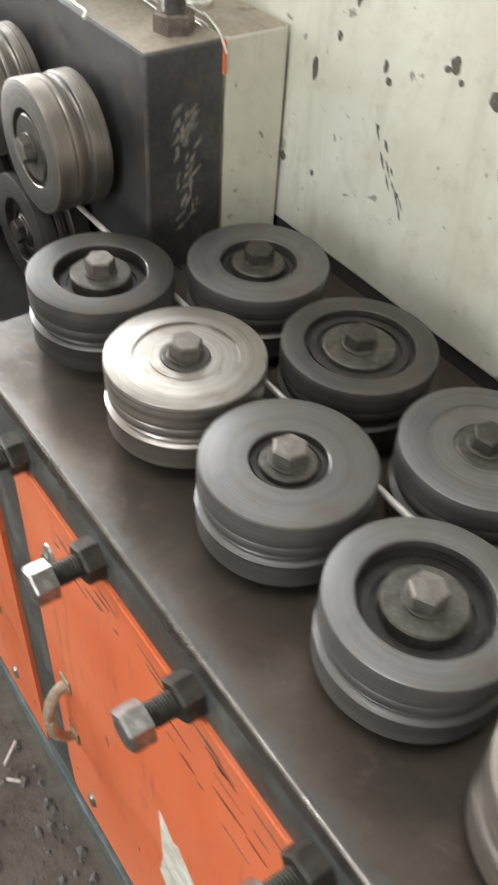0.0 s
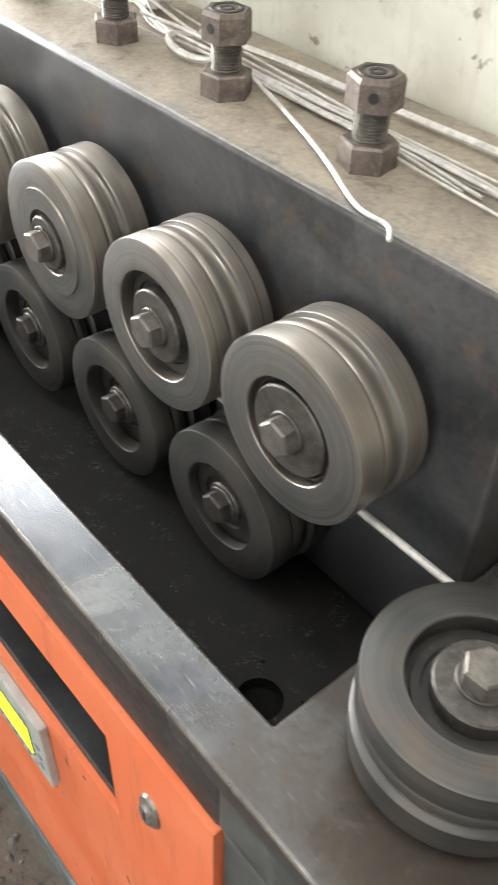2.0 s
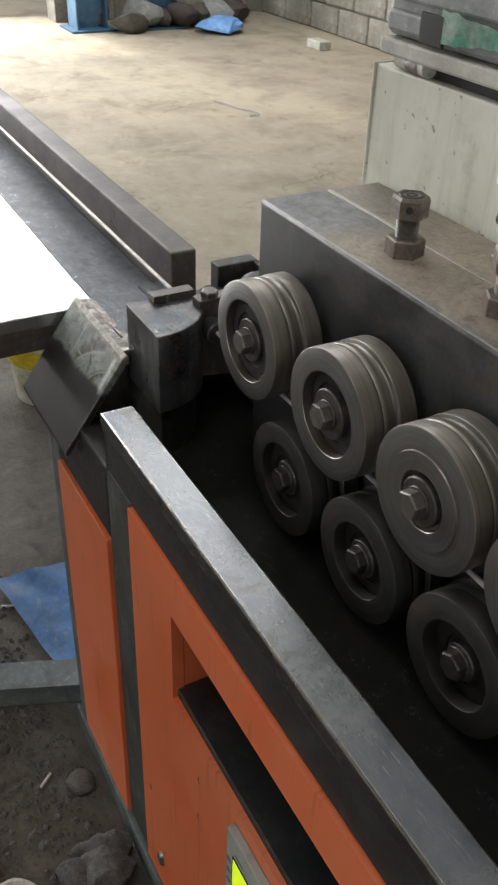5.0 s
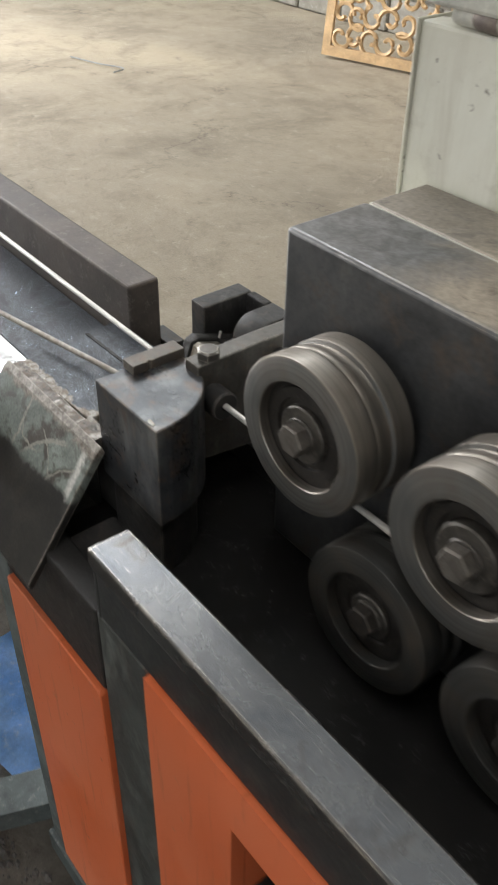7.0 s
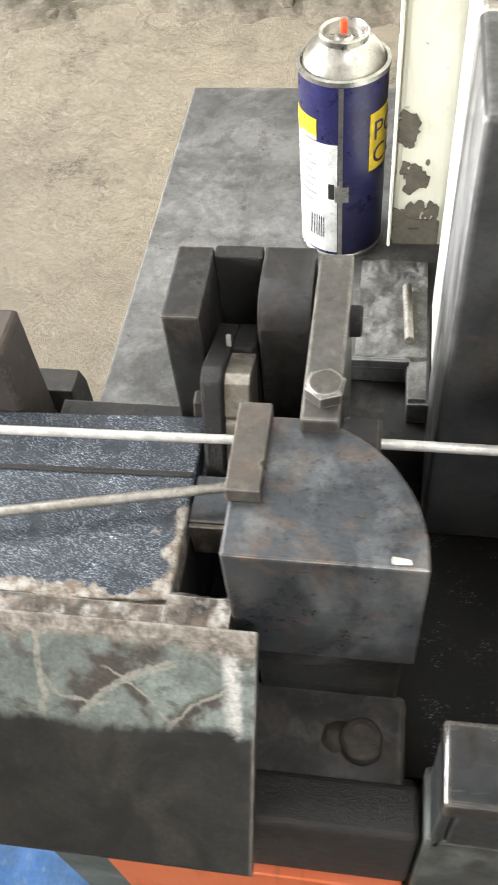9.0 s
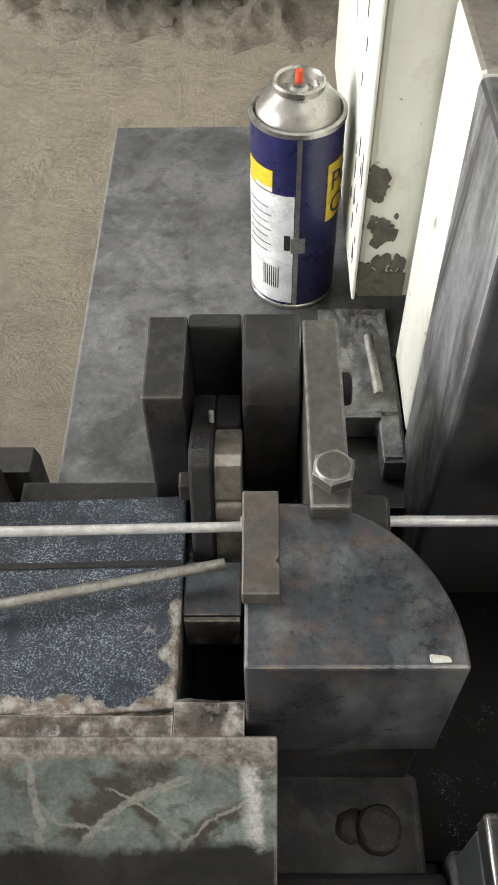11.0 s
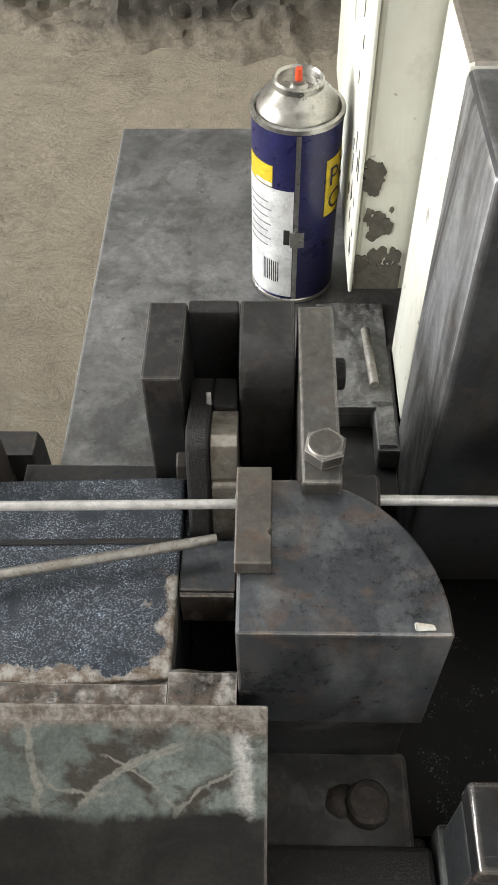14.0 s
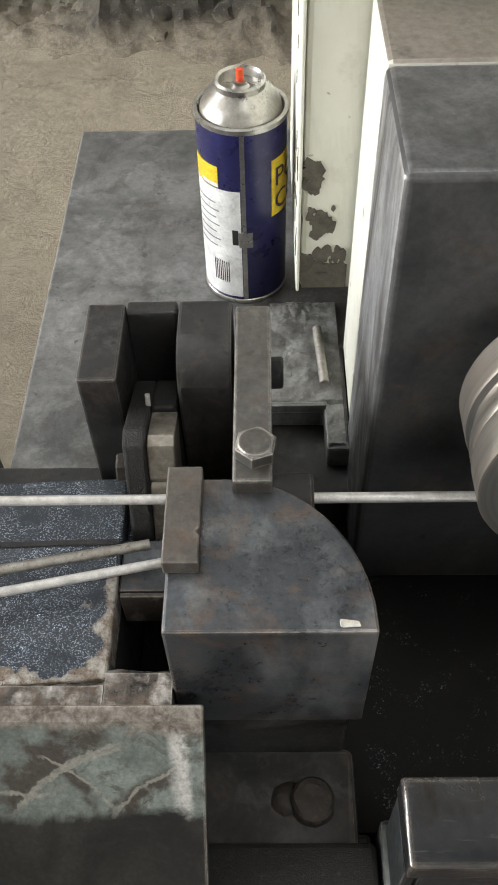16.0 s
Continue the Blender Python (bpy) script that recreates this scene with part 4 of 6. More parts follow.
part("slot_liner", box(-0.5455, -0.1245, FRONT + 0.004, -0.135, 0.5165, 0.528, 0.001), RAIL, BODY, "dark sheet ledge in the slot")
part("slot_cheek", box(-0.5468, -0.5458, FRONT + 0.0128, -0.0755, 0.529, 0.6412), ORANGE, BODY)


def door_details():
    for x, z in ((-0.072, 0.614), (0.144, 0.626)):
        lock = moved(lathe([(0, 0.006), (0.0075, 0.006), (0.0095, 0.0035), (0.0125, 0.0025), (0.0135, 0)], 28), Matrix.Diagonal((0.85, 1.5, 1, 1)))
        ob = part("lock", moved(lock, pose(x, FRONT - 0.0014, z, 90)), CHROME, BODY, "oval chrome lock rose", True)
        part("keyhole", moved(box(-0.0012, 0.0012, -0.005, 0.005, 0.0, 0.0065), pose(x, FRONT - 0.0014, z, 90)), SHADE_TRIM_BLACK, ob)
    for x, z in ((-0.096, 0.335), (0.126, 0.335)):
        line = smooth_line([(x, FRONT - 0.001, z + 0.055), (x, FRONT - 0.014, z + 0.05), (x, FRONT - 0.026, z + 0.028), (x, FRONT - 0.028, z), (x, FRONT - 0.026, z - 0.028), (x, FRONT - 0.014, z - 0.05), (x, FRONT - 0.001, z - 0.055)], 4)
        h = part("pull_handle", moved(sweep(line, 0.0065, 10), Matrix.Identity(4)), HANDLE, BODY, "scuffed curved pull handle", True)
        for s in (-1, 1):
            part("handle_foot", box(x - 0.010, x + 0.010, FRONT - 0.005, FRONT - 0.001, z + s * 0.057 - 0.013, z + s * 0.057 + 0.013, 0.002), HANDLE, h)
    for x, z in ((-0.088, 0.118), (0.146, 0.138), (-0.60, 0.12)):
        ob = moved(lathe([(0, 0.005), (0.008, 0.004), (0.011, 0)], 24), Matrix.Diagonal((0.8, 1.5, 1, 1)))
        part("latch_rivet", moved(ob, pose(x, FRONT - 0.0014, z, 90)), CHROME, BODY, "", True)
    rnd = random.Random(21)
    for k in range(46):
        x, z = rnd.uniform(0.16, 0.60), 0.700 - abs(rnd.gauss(0, 0.035))
        n, w = rnd.uniform(0.006, 0.045), rnd.uniform(0.0005, 0.0016)
        rise = n * rnd.uniform(-0.12, 0.08)
        part("scratch", prism([(x, z), (x + n * 0.4, z + rise * 0.4 - w), (x + n, z + rise), (x + n * 0.5, z + rise * 0.5 + w)], "y", FRONT - 0.0019, FRONT - 0.0012), (SPLASH, RAIL, GREASE_AND_SHADE)[k % 3], BODY)
    for k in range(26):
        x, z = rnd.choice((rnd.uniform(-0.64, -0.02), rnd.uniform(0.10, 0.65))), rnd.uniform(0.09, 0.50)
        n, w = rnd.uniform(0.004, 0.020), rnd.uniform(0.0006, 0.0018)
        part("scratch", prism([(x, z), (x + w, z - n * 0.5), (x + n * 0.2, z - n), (x - w, z - n * 0.5)], "y", FRONT - 0.0019, FRONT - 0.0012), (SPLASH, BROWN_SHEET)[k % 2], BODY)
    # Worn white arrow left of an old marking.
    mark = [(0.322, 0.449), (0.345, 0.425), (0.352, 0.432), (0.40, 0.385), (0.415, 0.39), (0.46, 0.31), (0.47, 0.22), (0.36, 0.24), (0.318, 0.30), (0.326, 0.35)]
    part("painted_mark", prism(mark, "y", FRONT - 0.0024, FRONT - 0.0012), PAINT_WHITE, BODY, "flaking white painted mark")


door_details()


def adjusting_bolt():
    t = thing("adjusting_bolt", "steel adjusting bolt with locknut in the front rail", "bolt", (0, 0, 0), "adjusting bolts")
    part("head", hexagon(0.0272, 0.037, 0.0545, 0.002), ZINC, t, "bright zinc hexagon head")
    part("head_face", lathe([(0, 0.0551), (0.0090, 0.0551), (0.0100, 0.0546)], 24), BOLT, t)
    part("shank", thread(0.0095, 0.0, 0.0375), BOLT_DARK, t, "threaded shank")
    part("locknut", hexagon(0.030, 0.0, 0.016, 0.002), BOLT_DARK, t, "dark oily locknut")
    return t


first = adjusting_bolt()
for k, x in enumerate((0.107, 0.238, 0.371, 0.503, 0.635)):
    m = pose(x, FRONT + 0.0025, 0.7285, 90, 0, 0) @ pose(0, 0, 0, 0, 0, 17 * k + 8)
    if k == 0:
        first.matrix_basis = m
    else:
        copy_thing(first, m)


def control_display():
    d = thing("control_display", "grey keypad display with lit yellow-green screen on the door", "display")
    x0, x1, z0, z1, y = -0.416, -0.257, 0.394, 0.503, FRONT - 0.0016
    part("bezel", prism(rounded([(x0, z0), (x1, z0), (x1, z1), (x0, z1)], 0.003), "y", y - 0.009, y, 0.001, 1), PANEL_GREY, d, "grey display bezel")
    part("screen_frame", box(-0.4025, -0.2835, y - 0.0097, y - 0.0088, 0.419, 0.4705), SHADE_TRIM_BLACK, d)
    part("screen", box(-0.400, -0.286, y - 0.0103, y - 0.0096, 0.4215, 0.468), LCD, d, "lit yellow-green screen")
    for k in range(9):
        x = -0.398 + k * 0.0142
        key = moved(lathe([(0, 0.0012), (0.0036, 0.001), (0.0042, 0)], 16), pose(x, y - 0.0089, 0.4065, 90))
        part("key", key, KEY_GREY, d, "", True)
    for k, z in enumerate((0.418, 0.436, 0.454)):
        for x in (-0.2715, -0.4095):
            part("key", moved(lathe([(0, 0.0012), (0.0042, 0.001), (0.0048, 0)], 16), pose(x, y - 0.0089, z, 90)), KEY_GREY, d, "", True)
    for k, w in enumerate((0.016, 0.012)):
        part("printed_bar", box(-0.398 + k * 0.10, -0.398 + k * 0.10 + w, y - 0.0096, y - 0.0088, 0.4775, 0.4795), KEY_GREY, d)
    d.location = (0.017, 0, -0.009)
    return d


control_display()


# ---- roller block ----
def roller_block():
    b = thing("roller_block", "heavy blackened steel block carrying the upright rollers", "machine block")
    plate = part("front_plate", box(-0.7345, 0.0, 0.0, 0.0795, 0.6845, 0.9805, 0.0038, 3), (BLACK_STEEL, BLOCK_TOP, SHEEN_STREAKS), b, "blackened steel face plate with worn edges", True)
    # Only the west end takes the steel with daylight streaks in its colour.
    for f in crisp(plate).data.polygons:
        f.material_index = 1 if f.normal.z > 0.9 else 2 if f.normal.x < -0.9 else 0
    rear = part("rear_housing", box(-0.7335, -0.001, 0.0805, 0.147, 0.742, 0.9800, 0.003, 2), (ENAMEL, BLOCK_TOP), b, "white painted rear housing with a dusty top", True)
    for f in crisp(rear).data.polygons:
        f.material_index = 1 if f.normal.z > 0.9 else 0
    part("red_corner", box(-0.0035, 0.0010, 0.0765, 0.0803, 0.950, 0.9780, 0.0006, 1), ORANGE, b, "touch of red paint")
    rnd = random.Random(8)
    for k in range(70):
        f = rnd.random()
        y, z = 0.041 + rnd.uniform(-0.012, 0.012), 0.815 + 0.115 * f
        n, lean = rnd.uniform(0.006, 0.016), radians(rnd.gauss(62, 16))
        dy, dz, w = n * math.cos(lean) / 2, n * math.sin(lean) / 2, rnd.uniform(0.0003, 0.0009)
        part("chalk_stroke", prism([(y - dy, z - dz), (y + w, z - w), (y + dy, z + dz), (y - w, z + w)], "x", -0.001, 0.0003), CHALK, b)
    return b


roller_block()


def clamp_screw():
    s = thing("clamp_screw", "browned steel clamping screw with socket head and nut on the block", "bolt", (0, 0, 0), "clamping screws")
    S = Matrix.Scale(0.92, 4)
    part("base_nut", moved(hexagon(0.0335, 0.0, 0.0175, 0.0015), S), NUT_RUST, s, "browned base nut")
    part("stud", moved(thread(0.0113, 0.017, 0.046, 0.0019), S), STUD, s, "threaded stud")
    head = part("head", moved(hexagon(0.0315, 0.0385, 0.0585, 0.003), S), NUT_RUST, s, "hexagon head with a cross hole")
    part("socket", moved(lathe([(0.0125, 0.0580), (0.0118, 0.0592), (0.0095, 0.0592), (0.0085, 0.0583), (0.006, 0.0583), (0.0055, 0.0591), (0.003, 0.0591), (0.002, 0.0583), (0, 0.0583)], 28), S), BOLT_DARK, head, "", True)
    part("cross_hole", moved(lathe([(0, 0.0006), (0.0032, 0.0006), (0.0036, 0)], 16), S @ pose(0, -0.0156, 0.048, 90)), SHADE_TRIM_BLACK, head)
    return s


screw = clamp_screw()
for k, x in enumerate((-0.033, -0.162, -0.294, -0.425, -0.556)):
    m = pose(x, 0.049, 0.9805, 0, 0, (12, 40, 5, 28, 50)[k])
    if k == 0:
        screw.matrix_basis = m
    else:
        copy_thing(screw, m)


# ---- rollers ----
RINGS = []


def roller(m, mat, rim, hub, depth, hub_rise, steps=(), label="", group="", dark_bolt=False, radius=0.0595, sense=1, width=0.058, bolt_turn=0.0, bush=0.0145, bolt_high=0.0110, deep=1.0, face=None):
    """A grooved straightening roller; local z is its axis, z = 0 its outer face. rim: where the face begins; hub: the hub's radius."""
    t = thing("straightening_roller", label, "roller", (0, 0, 0), group)
    R = radius
    prof = [(rim, -depth), (rim, -0.0007), (rim + 0.0007, 0.0)]
    for r, z in steps:
        prof += [(r, prof[-1][1]), (r + 0.0006, z)]
    top = prof[-1][1]
    prof += [(R - 0.0011, top), (R - 0.0003, top - 0.0004), (R, top - 0.0012), (R, -0.0170), (R - 0.0007, -0.0176), (R - 0.0010, -0.0196), (R - 0.0004, -0.0206), (R - 0.0004, -0.0245), (R - 0.0014 * deep, -0.0258), (R - 0.0014 * deep, -0.0285), (R - 0.0046 * deep, -0.0302), (R - 0.0050 * deep, -0.0322), (R - 0.0040 * deep, -0.0340), (R - 0.0004, -0.0352), (R + 0.0008 * (deep > 0.9), -0.0362), (R, -0.0374), (R, -width + 0.0015), (R - 0.0015, -width), (0.020, -width)]
    ring = part("ring", lathe(prof, 80), (mat, face or mat), t, "", True)
    for f in ring.data.polygons:
        f.material_index = 1 if f.normal.z > 0.9 else 0
    low = -depth - 0.0005
    floor_prof = [(0, low)]
    if depth > 0.005:
        mid, half = (rim + hub) / 2, (rim - hub) * 0.24
        floor_prof += [(mid - half, low), (mid - half + 0.0006, low + 0.0022), (mid + half - 0.0006, low + 0.0022), (mid + half, low)]
    floor_prof += [(rim + 0.0004, low)]
    part("bearing_cover", lathe(floor_prof, 48), SEAL if depth > 0.005 else HUB, t, "", True)
    z1 = -depth + hub_rise
    part("hub", lathe([(0, z1), (hub - 0.0012, z1), (hub, z1 - 0.0012), (hub, -depth - 0.0004)], 48), HUB, t, "", True)
    part("washer", lathe([(0, z1 + 0.002), (0.0130, z1 + 0.002), (0.0137, z1 + 0.0012), (0.0137, z1)], 36), HUB, t, "", True)
    part("bolt", moved(hexagon(0.0215, z1 + 0.002, z1 + 0.002 + bolt_high, 0.0016), pose(0, 0, 0, 0, 0, bolt_turn)), BOLT_DARK if dark_bolt else BOLT, t, "dark bolt head" if dark_bolt else "bright bolt head")
    part("bush", lathe([(0.024, -width - bush), (0.024, -width + 0.001), (0, -width + 0.001)], 28), BOLT_DARK, t, "", True)
    t.matrix_basis = m
    RINGS.append((ring, sense))
    return t


UPPER_X = (-0.6390, -0.4915, -0.3585, -0.2255, -0.0965)
LOWER_X = (-0.562, -0.429, -0.295, -0.162)
UPPER_Z, LOWER_Z = 0.8770, 0.7580
for k, x in enumerate(UPPER_X):
    rim, hub, depth, rise, steps = [(0.041, 0.022, 0.008, 0.004, ()), (0.0385, 0.023, 0.010, 0.008, ()), (0.0245, 0.0205, 0.004, 0.006, ((0.040, -0.0015),)), (0.038, 0.0255, 0.010, 0.009, ()), (0.0345, 0.0295, 0.007, 0.006, ())][k]
    roller(pose(x, -0.0655, UPPER_Z, 90), ROLLER, rim, hub, depth, rise, steps, "worn steel grooved roller on the block face above the wire", "upper straightening rollers", False, sense=1, bolt_turn=11 * k, width=0.0535, bush=0.0121, radius=0.0597, bolt_high=0.0095, deep=0.75, face=ROLLER_FACE)
# Lower rollers take the dark tone and dark bolts.
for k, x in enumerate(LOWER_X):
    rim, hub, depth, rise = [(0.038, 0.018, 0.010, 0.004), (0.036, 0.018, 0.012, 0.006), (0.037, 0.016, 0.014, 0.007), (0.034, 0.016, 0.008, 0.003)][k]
    roller(pose(x, -0.062, LOWER_Z, 90), ROLLER_DARK, rim, hub, depth, rise, (), "darker grooved roller low in the trough", "lower straightening rollers", True, sense=-1, bolt_turn=13 * k + 5, width=0.0535, bush=0.0086, radius=0.0588, bolt_high=0.0085)

ROW_Z = 0.8485
ROW_A = ((0.070, ROLLER_DARK, 0.0375, 0.0245, 0.012, 0.011, ()), (0.1985, ROLLER_BRIGHT, 0.0185, 0.0180, 0.0022, 0.003, ((0.0265, -0.0008), (0.0385, 0.0012))), (0.323, ROLLER_GREY, 0.0265, 0.0190, 0.0058, 0.005, ()), (0.4515, ROLLER_GREY, 0.0405, 0.026, 0.014, 0.0105, ()), (0.583, ROLLER, 0.036, 0.024, 0.010, 0.009, ()))
for k, (x, mat, rim, hub, depth, rise, steps) in enumerate(ROW_A):
    names = ("dark grooved roller lying flat beside the block", "brightly polished grooved roller lying flat on the table", "plain grey-faced grooved roller lying flat on the table", "grooved roller with deep dark recess lying flat on the table", "grooved roller lying flat at the wire inlet")
    roller(pose(x, -0.0855, ROW_Z), mat, rim, hub, depth, rise, steps, names[k], "front row of flat rollers", False, sense=-1, bolt_turn=9 * k + 4)
ROW_B = ((0.122, ROLLER_GREY, 0.032, 0.0225, 0.008, 0.007, ()), (0.253, ROLLER_DARK, 0.042, 0.028, 0.006, 0.004, ()), (0.384, ROLLER_GREY, 0.022, 0.0215, 0.002, 0.002, ((0.040, 0.0012),)), (0.515, ROLLER_DARK, 0.036, 0.024, 0.010, 0.009, ()))
for k, (x, mat, rim, hub, depth, rise, steps) in enumerate(ROW_B):
    names = ("grey grooved roller lying flat close to the wall", "dark brown grooved roller lying flat close to the wall", "dull stepped grooved roller lying flat close to the wall", "dark grooved roller lying flat at the wire inlet")
    roller(pose(x, 0.0345, ROW_Z - 0.001), mat, rim, hub, depth, rise, steps, names[k], "back row of flat rollers", True, sense=1, bolt_turn=7 * k)


# ---- wire through the rollers ----
def straight_bar(name, x0, x1, r, mat, label, category="wire"):
    bm = bmesh.new()
    steps = 24
    rings = []
    for i in range(steps + 1):
        x = x0 + (x1 - x0) * i / steps
        rings.append([bm.verts.new((x, r * math.cos(a), r * math.sin(a))) for a in (2 * math.pi * k / 12 for k in range(12))])
    for a, b in zip(rings, rings[1:]):
        for k in range(12):
            bm.faces.new((a[k], a[(k + 1) % 12], b[(k + 1) % 12], b[k]))
    bm.faces.new(rings[0])
    bm.faces.new(rings[-1][::-1])
    return tagged(part(name, bm, mat, None, "", True), label, category)


feed_wire = straight_bar("feed_wire", -0.833, 3.3, 0.0027, WIRE, "bright drawn steel wire running between the rollers")
feed_wire.location = (0, WIRE_Y, WIRE_Z)
cut_rod = straight_bar("cut_rod", -1.9, 0.0, 0.0028, ROD_OLD, "cut length of scaled steel wire lying on the oily plate", "rod")
second_rod = straight_bar("second_rod", -1.9, 0.0, 0.0025, WIRE, "bright steel wire length leaving the knife", "rod")
third_rod = straight_bar("third_rod", -1.9, 0.0, 0.0025, WIRE, "fresh bright wire length fed through the knife", "rod")


# ---- cutter end ----
def ragged(x0, x1, y0, y1, z0, z1, size, scale, nx, ny):
    """A bead or scraped strip: a block with a finely divided, uneven top."""
    bm = bmesh.new()
    top = []
    for i in range(nx + 1):
        row = []
        for j in range(ny + 1):
            x, y = x0 + (x1 - x0) * i / nx, y0 + (y1 - y0) * j / ny
            n = Vector((x, y, 0.3)) * scale
            edge = 0.0 if 0 < j < ny else 1.0
            row.append(bm.verts.new((x, y + size * 1.6 * edge * noise.noise(n * 1.7), z1 - 0.0022 * edge + size * noise.noise(n) + 0.4 * size * noise.noise(n * 3.1))))
        top.append(row)
    for p, q in zip(top, top[1:]):
        for j in range(ny):
            bm.faces.new((p[j], q[j], q[j + 1], p[j + 1]))
    ring = [r[0] for r in top] + top[-1][1:] + [r[-1] for r in top[-2::-1]] + top[0][-2:0:-1]
    low = [bm.verts.new((v.co.x, v.co.y, z0)) for v in ring]
    for k in range(len(ring)):
        bm.faces.new((ring[k - 1], ring[k], low[k], low[k - 1]))
    bm.faces.new(low)
    return bm


def cutter_bed():
    b = thing("cutter_bed", "dusty dark steel bed plate at the cutting end", "machine bed")
    part("bed_plate", prism([(-0.946, 0.03), (-0.7865, 0.03), (-0.7865, 0.094), (-0.7485, 0.094), (-0.7485, 0.060), (-0.7335, 0.060), (-0.7335, 0.1475), (-0.60, 0.1475), (-0.60, 0.418), (-0.946, 0.418)], "z", 0.7215, 0.7405, 0.0018), BED, b, "grey dusty bed plate")
    part("bed_support", box(-0.93, -0.735, 0.04, 0.33, 0.6715, 0.721), CASTING, b)
    part("dust_layer", ragged(-0.783, -0.7365, 0.0965, 0.192, 0.7395, 0.7432, 0.0022, 95, 60, 90), DUST, b, "pale layer of steel scale dust", True)
    part("dust_layer", ragged(-0.7475, -0.7365, 0.062, 0.0960, 0.7395, 0.7425, 0.0018, 120, 20, 40), DUST, b, "", True)
    pin = moved(lathe([(0, 0), (0.0031, 0.0005), (0.0031, 0.0515), (0, 0.052)], 16), pose(-0.748, 0.108, 0.7475, -90, 0, 3))
    part("short_offcut", pin, ROD_OLD, b, "short wire offcut", True)
    part("bed_lip", box(-0.792, -0.747, 0.0932, 0.0965, 0.736, 0.7435, 0.0008), BED, b)
    return b


cutter_bed()


def yoke():
    y = thing("cutter_yoke", "dull black forked steel yoke holding the cutter arm", "machine bracket")
    part("left_cheek", box(-0.881, -0.8605, 0.0165, 0.072, 0.7405, 0.8535, 0.0016), CASTING, y)
    # Coloured black for the shade between the cheeks.
    part("cross_bar", box(-0.8600, -0.8330, 0.0645, 0.0742, 0.7405, 0.8530, 0.0015), GREASE_AND_SHADE, y)
    drum = prism([(0.030, 0.7405), (0.027, 0.80)] + [(0.0485 + 0.0215 * math.cos(a), 0.8315 + 0.0215 * math.sin(a)) for a in (math.pi - k * math.pi / 20 for k in range(1, 11))] + [(0.0745, 0.8530), (0.0745, 0.7405)], "x", -0.8325, -0.8035, 0.002)
    crisp(part("right_cheek", drum, CASTING, y, "rounded dusty cheek", True))
    part("pivot_end", moved(lathe([(0, 0.0065), (0.0075, 0.0065), (0.0085, 0.0055), (0.0085, 0)], 24), pose(-0.7835, 0.040, 0.832, 0, 90, 0)), GREASE_AND_SHADE, y, "", True)
    return y


yoke()


def guide_arm():
    g = thing("wire_guide", "flat dark steel wire guide with bolted bush", "wire guide")
    part("bar", prism([(-0.0455, 0.755), (0.0695, 0.7410), (0.0695, 0.853), (0.018, 0.8535), (-0.0455, 0.8525)], "x", -0.8020, -0.7835, 0.0014), KNIFE_DARK, g)
    part("bolt", moved(joined(hexagon(0.0178, 0.0, 0.0072, 0.0006), lathe([(0, 0.0082), (0.0078, 0.0080), (0.0085, 0.0070), (0.0085, 0.0065)], 32)), pose(-0.7912, -0.0290, 0.8528, 0, 0, 20)), KNIFE_DARK, g, "bright marked bolt head")
    part("wire_bush", moved(joined(lathe([(0.0035, 0.0195), (0.0118, 0.0195), (0.013, 0.018), (0.013, 0)], 36), lathe([(0, 0.0150), (0.0036, 0.0150)], 20)), pose(-0.7832, WIRE_Y, WIRE_Z - 0.001, 0, 90, 0)), CASTING, g, "round wire bush", True)
    return g


guide_arm()


def guide_block():
    q = thing("guide_block", "quarter-round steel wire guide block with worn top", "machine block")
    cx, cy = -0.8305, -0.1155
    outline = [(cx, cy), (-0.7405, cy)]
    for k in range(1, 13):
        a = k / 12 * math.pi / 2
        outline.append((-0.8055 + 0.065 * math.cos(a), cy + 0.004 + 0.0745 * math.sin(a)))
    outline += [(cx, cy + 0.0785)]
    part("head", prism(outline, "z", 0.747, 0.8435, 0.0015), QUAD, q, "quarter-round block head")
    foot = [(-0.822, -0.112), (-0.748, -0.112)] + [(-0.812 + 0.066 * math.cos(k / 8 * math.pi / 2), cy + 0.004 + 0.068 * math.sin(k / 8 * math.pi / 2)) for k in range(0, 9)] + [(-0.822, -0.045)]
    part("stem", prism(foot, "z", 0.6845, 0.7465, 0.002), CASTING, q)
    part("flange", rough_up(prism(rounded([(-0.830, -0.1845), (-0.741, -0.1845), (-0.741, -0.110), (-0.830, -0.110)], 0.006), "z", 0.6842, 0.6925, 0.002), 0.0012, 90), CASTING, q, "greasy bolting flange", True)
    part("flange_bolt", moved(rough_up(lathe([(0, 0.0115), (0.0062, 0.0116), (0.0094, 0.0108), (0.0112, 0.0088), (0.0118, 0.006), (0.0120, 0.0)], 22), 0.0012, 130), pose(-0.7640, -0.1395, 0.6925, 0, 0, 14)), RUSTY, q, "grimy rusty flange bolt")
    knife = [(-0.8315, -0.0875), (-0.8155, -0.0875), (-0.8155, -0.0735), (-0.8172, -0.0715), (-0.8155, -0.0695), (-0.8155, -0.0365), (-0.8315, -0.0365)]
    part("weld_lump", moved(rough_up(lathe([(0, 0.006), (0.005, 0.005), (0.008, 0.002), (0.009, 0)], 18), 0.002, 160), pose(-0.7775, -0.137, 0.6920)), RUSTY, q, "lump of rusty weld", True)
    part("knife_plate", prism(knife, "z", 0.8437, 0.8525, 0.0008), KNIFE, q, "notched brown knife plate")
    part("paint_fleck", rough_up(prism(rounded([(-0.7565, -0.1135), (-0.748, -0.113), (-0.749, -0.1105), (-0.757, -0.110)], 0.001), "z", 0.8433, 0.8440), 0.0006, 400), PAINT_WHITE, q)
    return q


guide_block()


